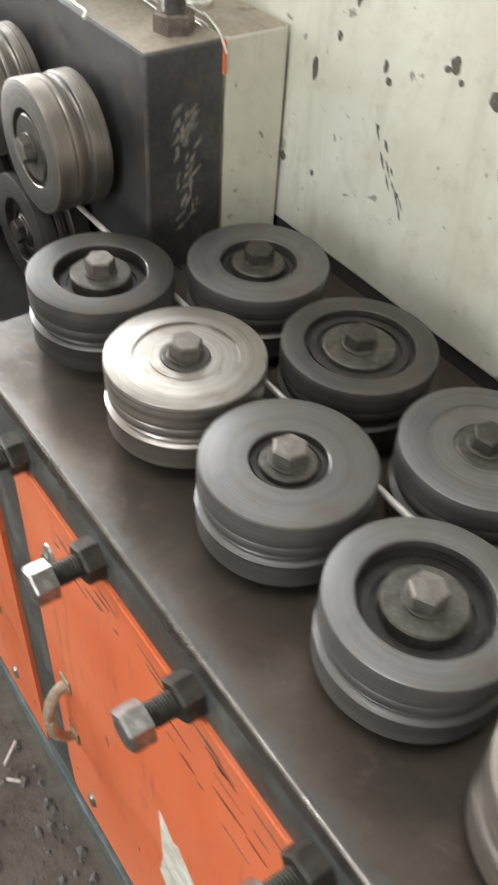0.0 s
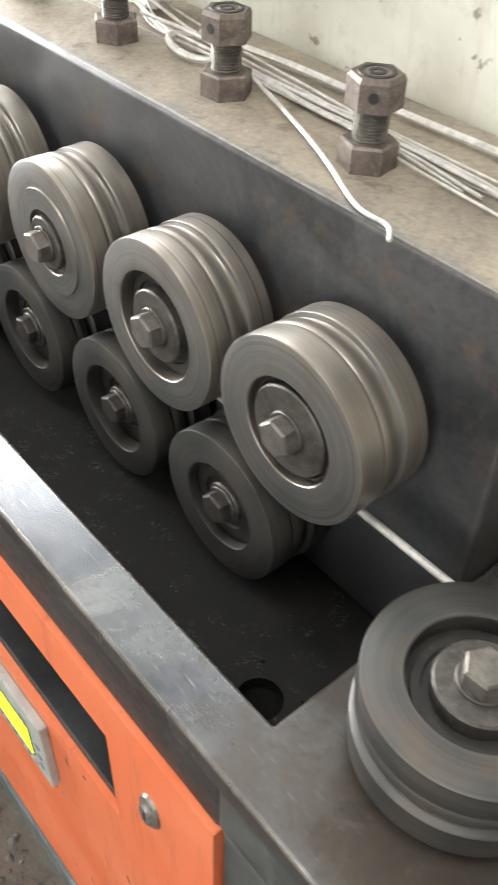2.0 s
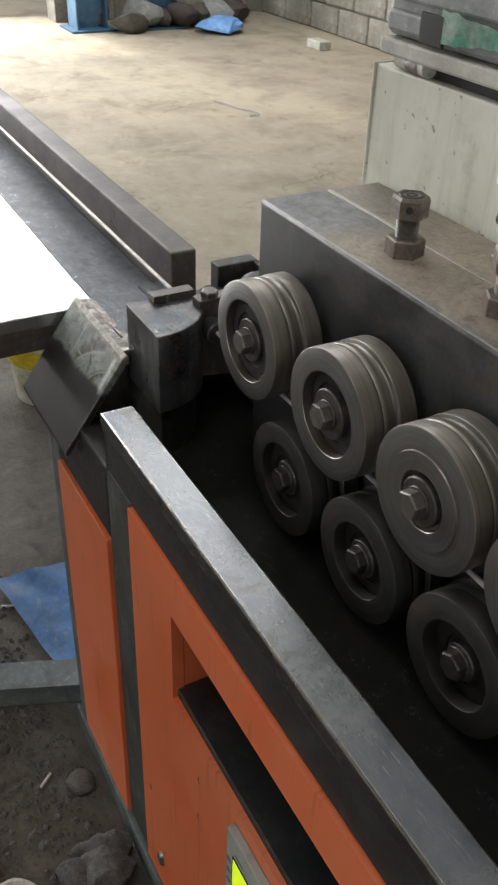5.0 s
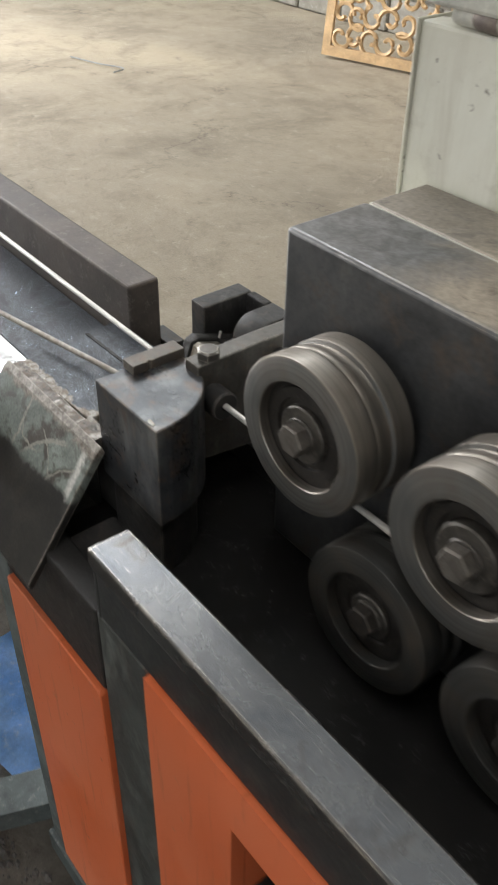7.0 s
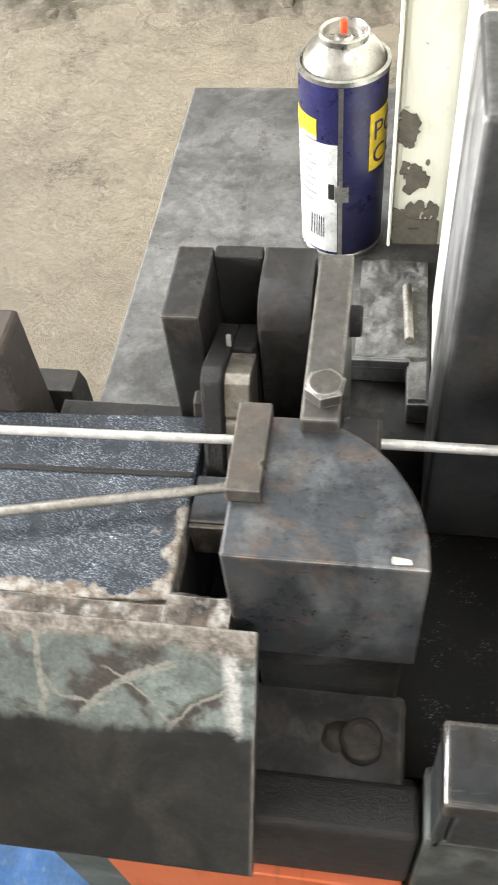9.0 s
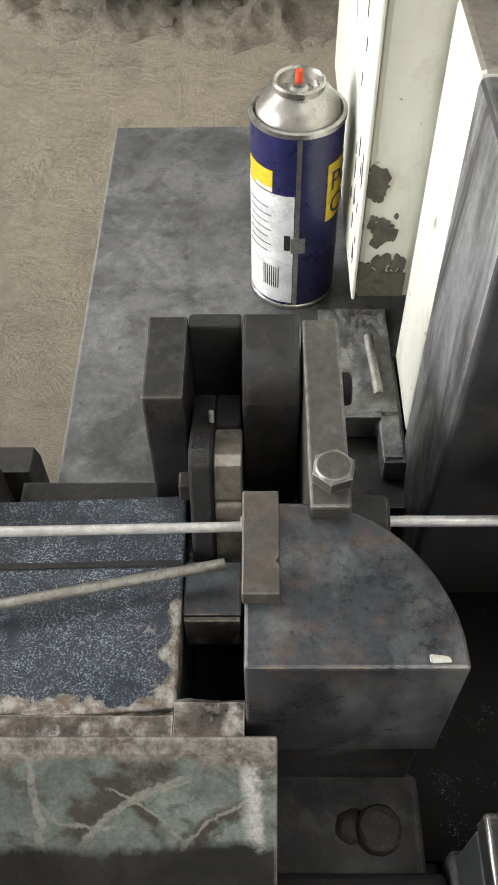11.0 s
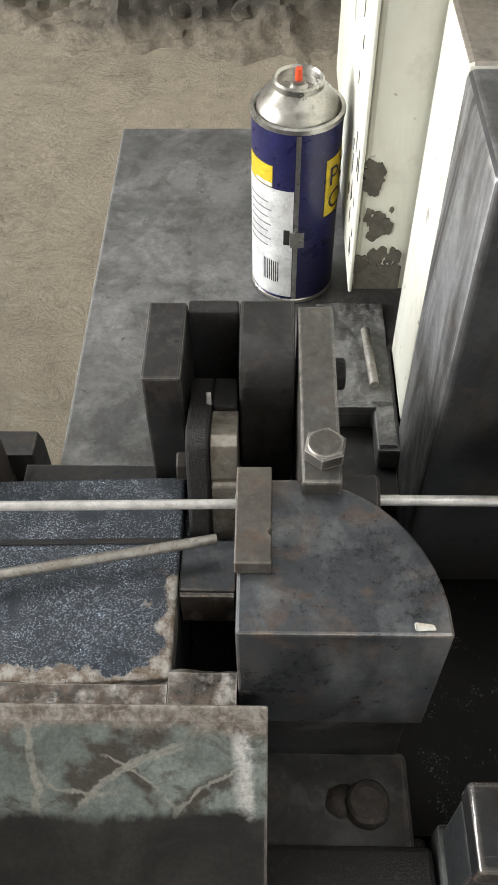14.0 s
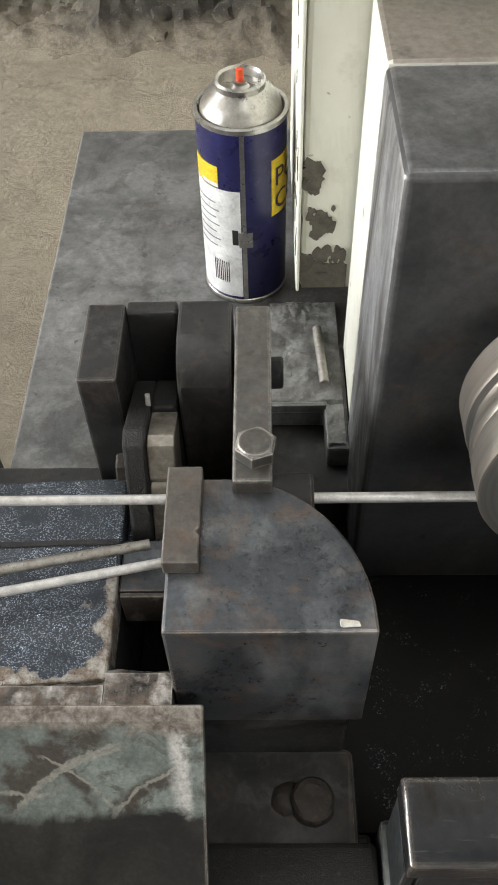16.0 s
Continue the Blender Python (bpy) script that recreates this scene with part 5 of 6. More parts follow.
def cutter_arm():
    """The swinging cutter: its pivot is the object's origin."""
    a = thing("wire_cutter", "greasy swinging wire cutter with a bright shear blade", "cutter")
    part("lever", prism([(0.0366, -0.0226), (0.0906, -0.0356), (0.1046, -0.0106), (0.1046, 0.0694), (0.0966, 0.0919), (0.0436, 0.0929), (0.0366, 0.0874)], "x", -0.8585, -0.8465, 0.0018), GREASE_AND_SHADE, a, "greasy black lever")
    part("lever_back", prism([(0.0665, -0.026), (0.1040, -0.012), (0.1040, 0.0690), (0.0962, 0.0922), (0.0665, 0.0925)], "x", -0.8464, -0.8335, 0.0018), GREASE_AND_SHADE, a, "greasy black back of the lever")
    part("blade", prism([(0.0386, -0.0186), (0.0660, -0.0186), (0.0660, 0.0895), (0.0426, 0.0895), (0.0381, 0.0860), (0.0381, 0.0654), (0.0401, 0.0629), (0.0381, 0.0604)], "x", -0.8463, -0.8325, 0.0009), BLADE, a, "bright worn shear blade")
    part("pin", moved(lathe([(0, 0.007), (0.0014, 0.007), (0.0014, 0)], 12), pose(-0.8482, 0.0686, 0.0914)), WIRE, a)
    part("blade_bolt", moved(hexagon(0.014, 0.0, 0.006, 0.001), pose(-0.8585, 0.0506, 0.0654, 0, -90, 0)), BOLT_DARK, a)
    a.location = (0, -0.0706, 0.7606)
    return a


CUTTER = cutter_arm()


def outfeed_plate():
    t = thing("discharge_plate", "oily black plate with rubbed green front apron under the cut rods", "machine plate")
    part("oily_top", prism([(-0.984, -0.118), (-0.8625, -0.108), (-0.8625, 0.0085), (-0.998, 0.0035)], "z", 0.764, 0.7825, 0.0015), OILY, t, "oily black top strewn with bright scale")
    part("step_strip", prism([(-0.992, -0.038), (-0.8635, -0.035), (-0.8635, -0.0315), (-0.992, -0.0345)], "z", 0.7826, 0.7836, 0.0004), GREASE_AND_SHADE, t)
    part("weld_strip", ragged(-0.984, -0.8635, -0.1245, -0.110, 0.766, 0.7832, 0.0012, 75, 60, 7), WELD, t, "rubbed bare weld seam")
    part("end_bridge", ragged(-0.8632, -0.8312, -0.1240, -0.104, 0.764, 0.7832, 0.0011, 80, 18, 10), WELD, t, "scraped bare bridge beside the hole")
    part("pocket", rough_up(box(-0.862, -0.8335, -0.030, 0.010, 0.760, 0.7735, 0.002), 0.0025, 90), OILY, t)
    part("slide_block", box(-0.862, -0.8333, -0.0605, -0.0305, 0.752, 0.7795, 0.001), QUAD, t, "flat slide block with a bright edge")
    part("slide_edge", box(-0.8615, -0.8338, -0.0635, -0.0608, 0.752, 0.7785, 0.0006), WELD, t)
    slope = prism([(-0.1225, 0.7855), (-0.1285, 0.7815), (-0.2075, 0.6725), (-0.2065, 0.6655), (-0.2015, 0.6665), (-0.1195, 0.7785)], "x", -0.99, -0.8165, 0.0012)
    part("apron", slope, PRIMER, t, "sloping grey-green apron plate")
    # Sides of the hole are coloured black for the shade in its depth.
    part("hole_wall", joined(box(-0.8635, -0.8625, -0.104, -0.0640, 0.69, 0.764), box(-0.8628, -0.834, -0.1045, -0.1035, 0.69, 0.764)), SHADE_TRIM_BLACK, t)
    part("under_box", box(-0.958, -0.864, -0.105, 0.03, 0.6715, 0.7636), CASTING, t)
    part("apron_rib", prism([(-0.125, 0.70), (-0.125, 0.764), (-0.185, 0.6805)], "x", -0.905, -0.895), CASTING, t)
    return t


outfeed_plate()


def outfeed():
    o = thing("outfeed_table", "long bright steel outfeed table with brown channel fence", "table")
    part("sheet", box(-4.2, -1.000, -0.62, -0.0945, 0.746, 0.764, 0.001), OUTFEED, o, "shiny worn sheet top")
    part("oily_strip", box(-4.2, -1.000, -0.0930, 0.0035, 0.746, 0.7625, 0.001), OILY, o, "oily strip beside the fence")
    part("fence", box(-4.2, -0.972, 0.0045, 0.041, 0.742, 0.8305, 0.003), BEAM, o, "brown steel channel fence")
    part("fence_block", prism([(0.0415, 0.700), (0.066, 0.700), (0.066, 0.742), (0.060, 0.758), (0.0415, 0.758)], "x", -0.998, -0.958, 0.001), CASTING, o)
    part("edge_beam", box(-1.035, -1.001, -0.62, -0.02, 0.712, 0.7455, 0.002), BEAM, o)
    part("edge_beam", box(-4.2, -0.972, 0.0045, 0.041, 0.690, 0.7415, 0.002), BEAM, o)
    for x in (-1.55, -2.8, -4.1):
        part("leg", box(x - 0.025, x + 0.025, -0.60, -0.55, 0.0, 0.7455, 0.003), BEAM, o)
        part("leg", box(x - 0.025, x + 0.025, -0.008, 0.04, 0.0, 0.6895, 0.003), BEAM, o)
    return o


outfeed()


# ---- spray can ----
def spray_can():
    c = thing("spray_can", "navy and white aerosol can with silver dome and red nozzle", "spray can", (-0.8000, 0.2225, 0.7407))
    R, H = 0.0288, 0.1345
    a0, a1 = radians(-184), radians(-93)

    def shell(a, b, z0, z1, r, n=24):
        bm = bmesh.new()
        cols = []
        for k in range(n + 1):
            t = a + (b - a) * k / n
            cols.append([bm.verts.new((q * math.cos(t), q * math.sin(t), z)) for q, z in ((r - 0.0006, z0), (r, z0), (r, z1), (r - 0.0006, z1))])
        for p, q in zip(cols, cols[1:]):
            for i in range(4):
                bm.faces.new((p[i], q[i], q[(i + 1) % 4], p[(i + 1) % 4]))
        bm.faces.new(cols[0])
        bm.faces.new(cols[-1][::-1])
        return bm

    part("body", lathe([(0, 0), (R - 0.001, 0), (R, 0.002), (R, H), (R - 0.001, H + 0.001)], 72), CAN_BLUE, c, "navy printed body", True)
    part("bottom_ring", lathe([(R - 0.001, 0.0), (R + 0.0008, 0.0006), (R + 0.0008, 0.003), (R, 0.0036)], 72), SILVER_CAN, c, "", True)
    part("top_ring", lathe([(R - 0.0005, H - 0.001), (R + 0.0009, H), (R + 0.0009, H + 0.003), (R - 0.0015, H + 0.0034), (R - 0.0028, H + 0.0008)], 72), SILVER_CAN, c, "rolled silver seam", True)
    part("dome", lathe([(R - 0.0027, H + 0.0005), (R - 0.0038, H + 0.006), (R - 0.0075, H + 0.0115), (R - 0.0115, H + 0.0145), (0.0158, H + 0.0165), (0.0158, H + 0.0200), (0.0146, H + 0.0212), (0.0130, H + 0.0200), (0.0120, H + 0.0158), (0.006, H + 0.0158), (0.0045, H + 0.0175), (0.0045, H + 0.0195), (0, H + 0.0195)], 56), SILVER_CAN, c, "dulled silver dome", True)
    part("nozzle", lathe([(0.0024, H + 0.0195), (0.0021, H + 0.0265), (0, H + 0.027)], 16), RED_NOZZLE, c, "red nozzle stem", True)
    part("white_label", shell(a0, a1, 0.006, 0.094, R + 0.0003), CAN_WHITE, c, "white label field", True)
    part("silver_seam", shell(radians(-92), radians(-86), 0.004, H - 0.001, R + 0.0003, 4), SILVER_CAN, c, "bare side seam", True)
    part("yellow_field", shell(radians(-50), radians(-8), 0.070, 0.112, R + 0.0004), CAN_YELLOW, c, "yellow name field", True)
    part("yellow_flag", shell(radians(-170), radians(-122), 0.095, 0.110, R + 0.0004), CAN_YELLOW, c, "yellow corner flag", True)
    part("white_band", shell(radians(-150), radians(-122), 0.0955, 0.0980, R + 0.0006), CAN_WHITE, c, "", True)
    part("black_chip", shell(radians(-105), radians(-97), 0.052, 0.064, R + 0.0006, 4), SHADE_TRIM_BLACK, c)
    part("tape_patch", shell(radians(-96), radians(-78), 0.050, 0.062, R + 0.0008, 5), SILVER_CAN, c)
    for k in range(7):
        part("printed_bar", shell(radians(-166 + 2 * (k % 3)), radians(-128 + 5 * (k % 2)), 0.082 - k * 0.0058, 0.0828 - k * 0.0058, R + 0.0005, 6), KEY_GREY, c)
    for k in range(8):
        part("code_bar", shell(radians(-135 + k * 3.2), radians(-133.8 + k * 3.2), 0.018, 0.036, R + 0.0005, 2), SHADE_TRIM_BLACK, c)

    # The letters that can be read on the yellow field, bent round the can.
    for text, z in (("PC", 0.0925), ("CO", 0.0745)):
        cu = bpy.data.curves.new("lettering", "FONT")
        cu.body, cu.size, cu.extrude = text, 0.0195, 0.0
        ob = new("lettering", cu)
        bpy.context.view_layer.update()
        me = bpy.data.meshes.new_from_object(ob.evaluated_get(bpy.context.evaluated_depsgraph_get()))
        bpy.data.objects.remove(ob)
        bm = bmesh.new()
        bm.from_mesh(me)
        bpy.data.meshes.remove(me)
        for v in bm.verts:
            t = radians(-46) + v.co.x / R
            v.co = Vector(((R + 0.0009) * math.cos(t), (R + 0.0009) * math.sin(t), z + v.co.y))
        part("lettering", bm, CAN_BLUE, c, "dark printed letters")
    return c


spray_can()


# ---- white cabinet behind the machine ----
def cabinet():
    c = thing("switch_cabinet", "grimy off-white steel cabinet spattered with oil behind the rollers", "cabinet")
    part("shell", box(-0.764, 1.30, 0.150, 0.175, 0.792, 1.095, 0.003), ENAMEL, c, "oil-spattered white front")
    part("side", box(-0.762, 1.30, 0.1755, 0.42, 0.792, 1.0945, 0.003), ENAMEL, c)
    # Plinth strips; their black stands for the shaded gap under the cabinet.
    part("foot", box(-0.70, 1.28, 0.152, 0.171, TOP - 0.002, 0.792), SHADE_TRIM_BLACK, c, "strip under the cabinet, coloured black for the shaded gap")
    part("foot", box(-0.58, 1.28, 0.1755, 0.40, 0.7405, 0.7915), SHADE_TRIM_BLACK, c)
    part("folded_edge", box(-0.7665, -0.7645, 0.148, 0.30, 0.792, 1.096, 0.0008), ENAMEL, c)
    for x, z, s, tall in ((0.19, 1.01, 0.006, 1.3), (0.235, 1.0, 0.010, 0.9), (0.183, 1.005, 0.004, 0.8), (0.198, 1.0, 0.003, 1.0), (0.035, 0.955, 0.005, 2.2), (0.0, 0.86, 0.0045, 1.2), (0.045, 0.862, 0.003, 1.0), (0.255, 0.955, 0.007, 1.4), (0.125, 0.975, 0.004, 1.0), (0.12, 0.985, 0.003, 2.0), (0.062, 0.99, 0.0035, 1.4), (-0.38, 1.03, 0.004, 1.2), (-0.43, 1.045, 0.003, 1.2), (-0.55, 1.0, 0.0035, 1.8), (0.31, 0.93, 0.005, 3.0), (0.08, 1.03, 0.004, 3.5)):
        pts = [(x + s * math.cos(a) * (0.85 + 0.32 * noise.noise(Vector((x * 90 + 1.3 * math.cos(a), z * 70, 1.3 * math.sin(a))))), z + s * tall * math.sin(a) * (0.85 + 0.32 * noise.noise(Vector((1.3 * math.cos(a), x * 50 + 1.3 * math.sin(a), z * 90))))) for a in (2 * math.pi * k / 22 for k in range(22))]
        part("oil_splash", prism(pts, "y", 0.1496, 0.1503), SPLASH, c, "dried brown oil splash")
    stain = [(-0.7632, 0.7935)] + [(-0.735 + 0.0, 0.7935)] + [(-0.735 - 0.0282 * k / 14, 0.812 + 0.006 * noise.noise(Vector((k * 0.7, 3, 1))) + 0.010 * (k / 14) ** 3) for k in range(15)]
    part("oil_splash", prism(stain, "y", 0.1496, 0.1503), SPLASH, c, "dark oil grime at the lower end")
    rnd = random.Random(33)
    for cx, cz, sx, sz, count in ((-0.759, 0.874, 0.0022, 0.0055, 26), (-0.752, 0.845, 0.0032, 0.0050, 30), (-0.750, 0.815, 0.009, 0.0055, 34)):
        for k in range(count):
            x, z = min(-0.738, max(-0.7628, rnd.gauss(cx, sx))), max(0.798, rnd.gauss(cz, sz))
            r = rnd.uniform(0.0010, 0.0036)
            pts = [(x + r * math.cos(a) * rnd.uniform(0.6, 1.2), z + 1.5 * r * math.sin(a) * rnd.uniform(0.6, 1.2)) for a in (2 * math.pi * q / 9 for q in range(9))]
            part("oil_splash", prism(pts, "y", 0.1495 - 0.00002 * k, 0.1503), SPLASH, c)
    for k in range(22):
        y, z = rnd.uniform(0.152, 0.20), rnd.choice((rnd.uniform(0.80, 0.90), rnd.uniform(0.90, 1.06)))
        n, w = rnd.uniform(0.004, 0.014), rnd.uniform(0.0005, 0.0014)
        part("scuff", prism([(y, z), (y + w, z + n * 0.4), (y + w * 0.4, z + n), (y - w, z + n * 0.55)], "x", -0.7669, -0.7660), SPLASH, c)
    rnd = random.Random(21)
    strokes = []
    for k in range(16):
        f = rnd.random()
        x, z = 0.122 + 0.042 * f + rnd.uniform(-0.006, 0.006), 0.938 - 0.062 * f + rnd.uniform(-0.006, 0.006)
        n = rnd.uniform(0.004, 0.013)
        strokes.append((x, z, x + n * 0.55, z - n, rnd.uniform(0.0012, 0.0032)))
    for x0, z0, x1, z1, w in strokes:
        d = Vector((x1 - x0, 0, z1 - z0)).normalized()
        nrm = Vector((-d.z, 0, d.x)) * w / 2
        p = [Vector((x0, 0, z0)), Vector((x0 * 0.6 + x1 * 0.4, 0, z0 * 0.6 + z1 * 0.4)) + nrm, Vector((x1, 0, z1)), Vector((x0 * 0.5 + x1 * 0.5, 0, z0 * 0.5 + z1 * 0.5)) - nrm]
        part("scrape", prism([(q.x, q.z) for q in p], "y", 0.1495, 0.1503), SPLASH, c, "dark scraped streak")
    return c


cabinet()


def case_on_cabinet():
    k = thing("grey_case", "grey ribbed instrument case lying on the cabinet", "case")
    part("ledge", box(-0.752, 0.2, 0.142, 0.44, 1.108, 1.124, 0.003), CREAM_CASE, k, "cream base ledge")
    # The shade below the case is put into this strip's black.
    part("foot", box(-0.70, 0.15, 0.16, 0.40, 1.0953, 1.108), SHADE_TRIM_BLACK, k)
    part("body", box(-0.755, 0.2, 0.150, 0.45, 1.1245, 1.27, 0.008), GREY_CASE, k, "grey ribbed body")
    for n in range(4):
        part("rib", box(-0.745 + 0.004 * n, 0.19, 0.143 + 0.001 * n, 0.152, 1.131 + n * 0.028, 1.150 + n * 0.028, 0.003), GREY_CASE, k)
    part("strap", box(-0.69, -0.655, 0.1405, 0.1445, 1.128, 1.155, 0.001), SHADE_TRIM_BLACK, k)
    tube = thing("short_pipe", "short brown-stained pipe end lying on the cabinet", "pipe")
    part("tube", moved(lathe([(0.0, 0), (0.0075, 0), (0.009, 0.001), (0.009, 0.055), (0.0, 0.055)], 24), pose(-0.735, 0.158, 1.1048, 0, 90, -6)), CREAM_CASE, tube, "", True)
    part("stain_band", moved(lathe([(0.0092, 0.022), (0.0094, 0.023), (0.0094, 0.045), (0.0092, 0.046)], 24), pose(-0.735, 0.158, 1.1048, 0, 90, -6)), NUT_RUST, tube, "", True)
    bm = bmesh.new()
    bmesh.ops.create_grid(bm, x_segments=16, y_segments=8, size=0.5)
    for v in bm.verts:
        x, y = v.co.x, v.co.y
        v.co = Vector((-0.61 + x * 0.10, 0.139 + 0.002 * math.sin(9 * x), 1.148 + y * 0.016 * (1.2 - x) + 0.004 * noise.noise(Vector((x * 6, y * 6, 1)))))
    bmesh.ops.solidify(bm, geom=bm.faces[:], thickness=0.002)
    tagged(part("rag", bm, TEXTILE, None, "", True), "green and white rag draped over the grey case", "rag")


case_on_cabinet()


def plastic_bag():
    bm = bmesh.new()
    n, m = 90, 56
    grid = []
    for j in range(m + 1):
        v = j / m
        row = []
        for i in range(n):
            a = 2 * math.pi * i / n
            w = 0.018 + 0.056 * (1 - v) ** 0.7
            d = 0.012 + 0.024 * math.sin(math.pi * min(1, v * 1.1))
            fold = 1 + 0.34 * noise.noise(Vector((math.cos(a) * 2.2, math.sin(a) * 2.2, v * 5))) + 0.13 * abs(noise.noise(Vector((math.cos(a) * 6, math.sin(a) * 6, v * 13)))) + 0.10 * math.sin(7 * a + 4 * v)
            x = -0.462 + 0.022 * (1 - v) * 2 + w * math.cos(a) * fold - 0.012 * v
            row.append(bm.verts.new((x, 0.112 + d * math.sin(a) * fold, 1.150 - 0.167 * v + 0.004 * noise.noise(Vector((a, v * 9, 3))))))
        grid.append(row)
    for p, q in zip(grid, grid[1:]):
        for i in range(n):
            bm.faces.new((p[i], p[(i + 1) % n], q[(i + 1) % n], q[i]))
    bm.faces.new(grid[-1])
    bm.faces.new(grid[0][::-1])
    tagged(part("plastic_bag", bm, FILM, None, "", True), "crumpled white plastic bag hanging against the cabinet", "bag")


plastic_bag()


# ---- tie wire on top of the block ----
def loose_wire(name, points, r, label, mat=WIRE):
    return tagged(part(name, sweep(smooth_line(points, 6), r, 8), mat, None, "", True), label, "wire")


T = 0.9815
loose_wire("bent_tie_wire", [(-0.43, 0.075, T + 0.012), (-0.37, 0.082, T + 0.010), (-0.315, 0.075, T + 0.008), (-0.272, 0.063, T + 0.006), (-0.213, 0.043, T + 0.004), (-0.172, 0.026, T + 0.003), (-0.126, 0.004, T + 0.002), (-0.102, 0.003, T + 0.001), (-0.093, -0.004, T - 0.0015)], 0.0014, "thin bright bent tie wire over the block edge")
rnd = random.Random(14)
for k in range(9):
    side = rnd.uniform(-0.022, 0.020)
    far = rnd.uniform(-0.020, 0.022)
    lift = rnd.uniform(0.0, 0.006)
    x1 = rnd.uniform(-0.16, -0.015)
    row = [(-0.475 + rnd.uniform(-0.02, 0.02), 0.100 + 0.5 * side, T + lift + 0.012)]
    for q in range(1, 7):
        f = q / 6
        row.append((-0.475 + (x1 + 0.475) * f, 0.098 - 0.030 * f + side * (1 - f) + far * f + rnd.uniform(-0.0035, 0.0035), T + 0.0012 + lift * (1 - f) + 0.008 * max(0, 0.4 - f) + rnd.uniform(0, 0.0012)))
    loose_wire("tie_wire", row, rnd.choice((0.0009, 0.0010, 0.0012)), "thin bright tie wire strand lying along the block top")
loose_wire("hook_rod", [(-0.38, 0.094, T + 0.007), (-0.30, 0.108, T + 0.005), (-0.20, 0.112, T + 0.004), (-0.12, 0.116, T + 0.004), (-0.085, 0.115, T + 0.004), (-0.068, 0.107, T + 0.004), (-0.066, 0.094, T + 0.004), (-0.075, 0.085, T + 0.004)], 0.0026, "thicker bright wire hook lying on the block top")
loop = [(-0.362 + 0.027 * math.cos(a), 0.079 + 0.020 * math.sin(a), T + 0.006 + 0.002 * math.sin(2 * a)) for a in (2 * math.pi * k / 14 for k in range(15))]
loose_wire("wire_loop", loop, 0.0026, "bright loop of bent wire on the block top")
loose_wire("wire_tail", [(-0.05, 0.09, T + 0.002), (-0.01, 0.078, T + 0.002), (0.024, 0.064, T - 0.004)], 0.0010, "fine wire end sticking over the block corner")


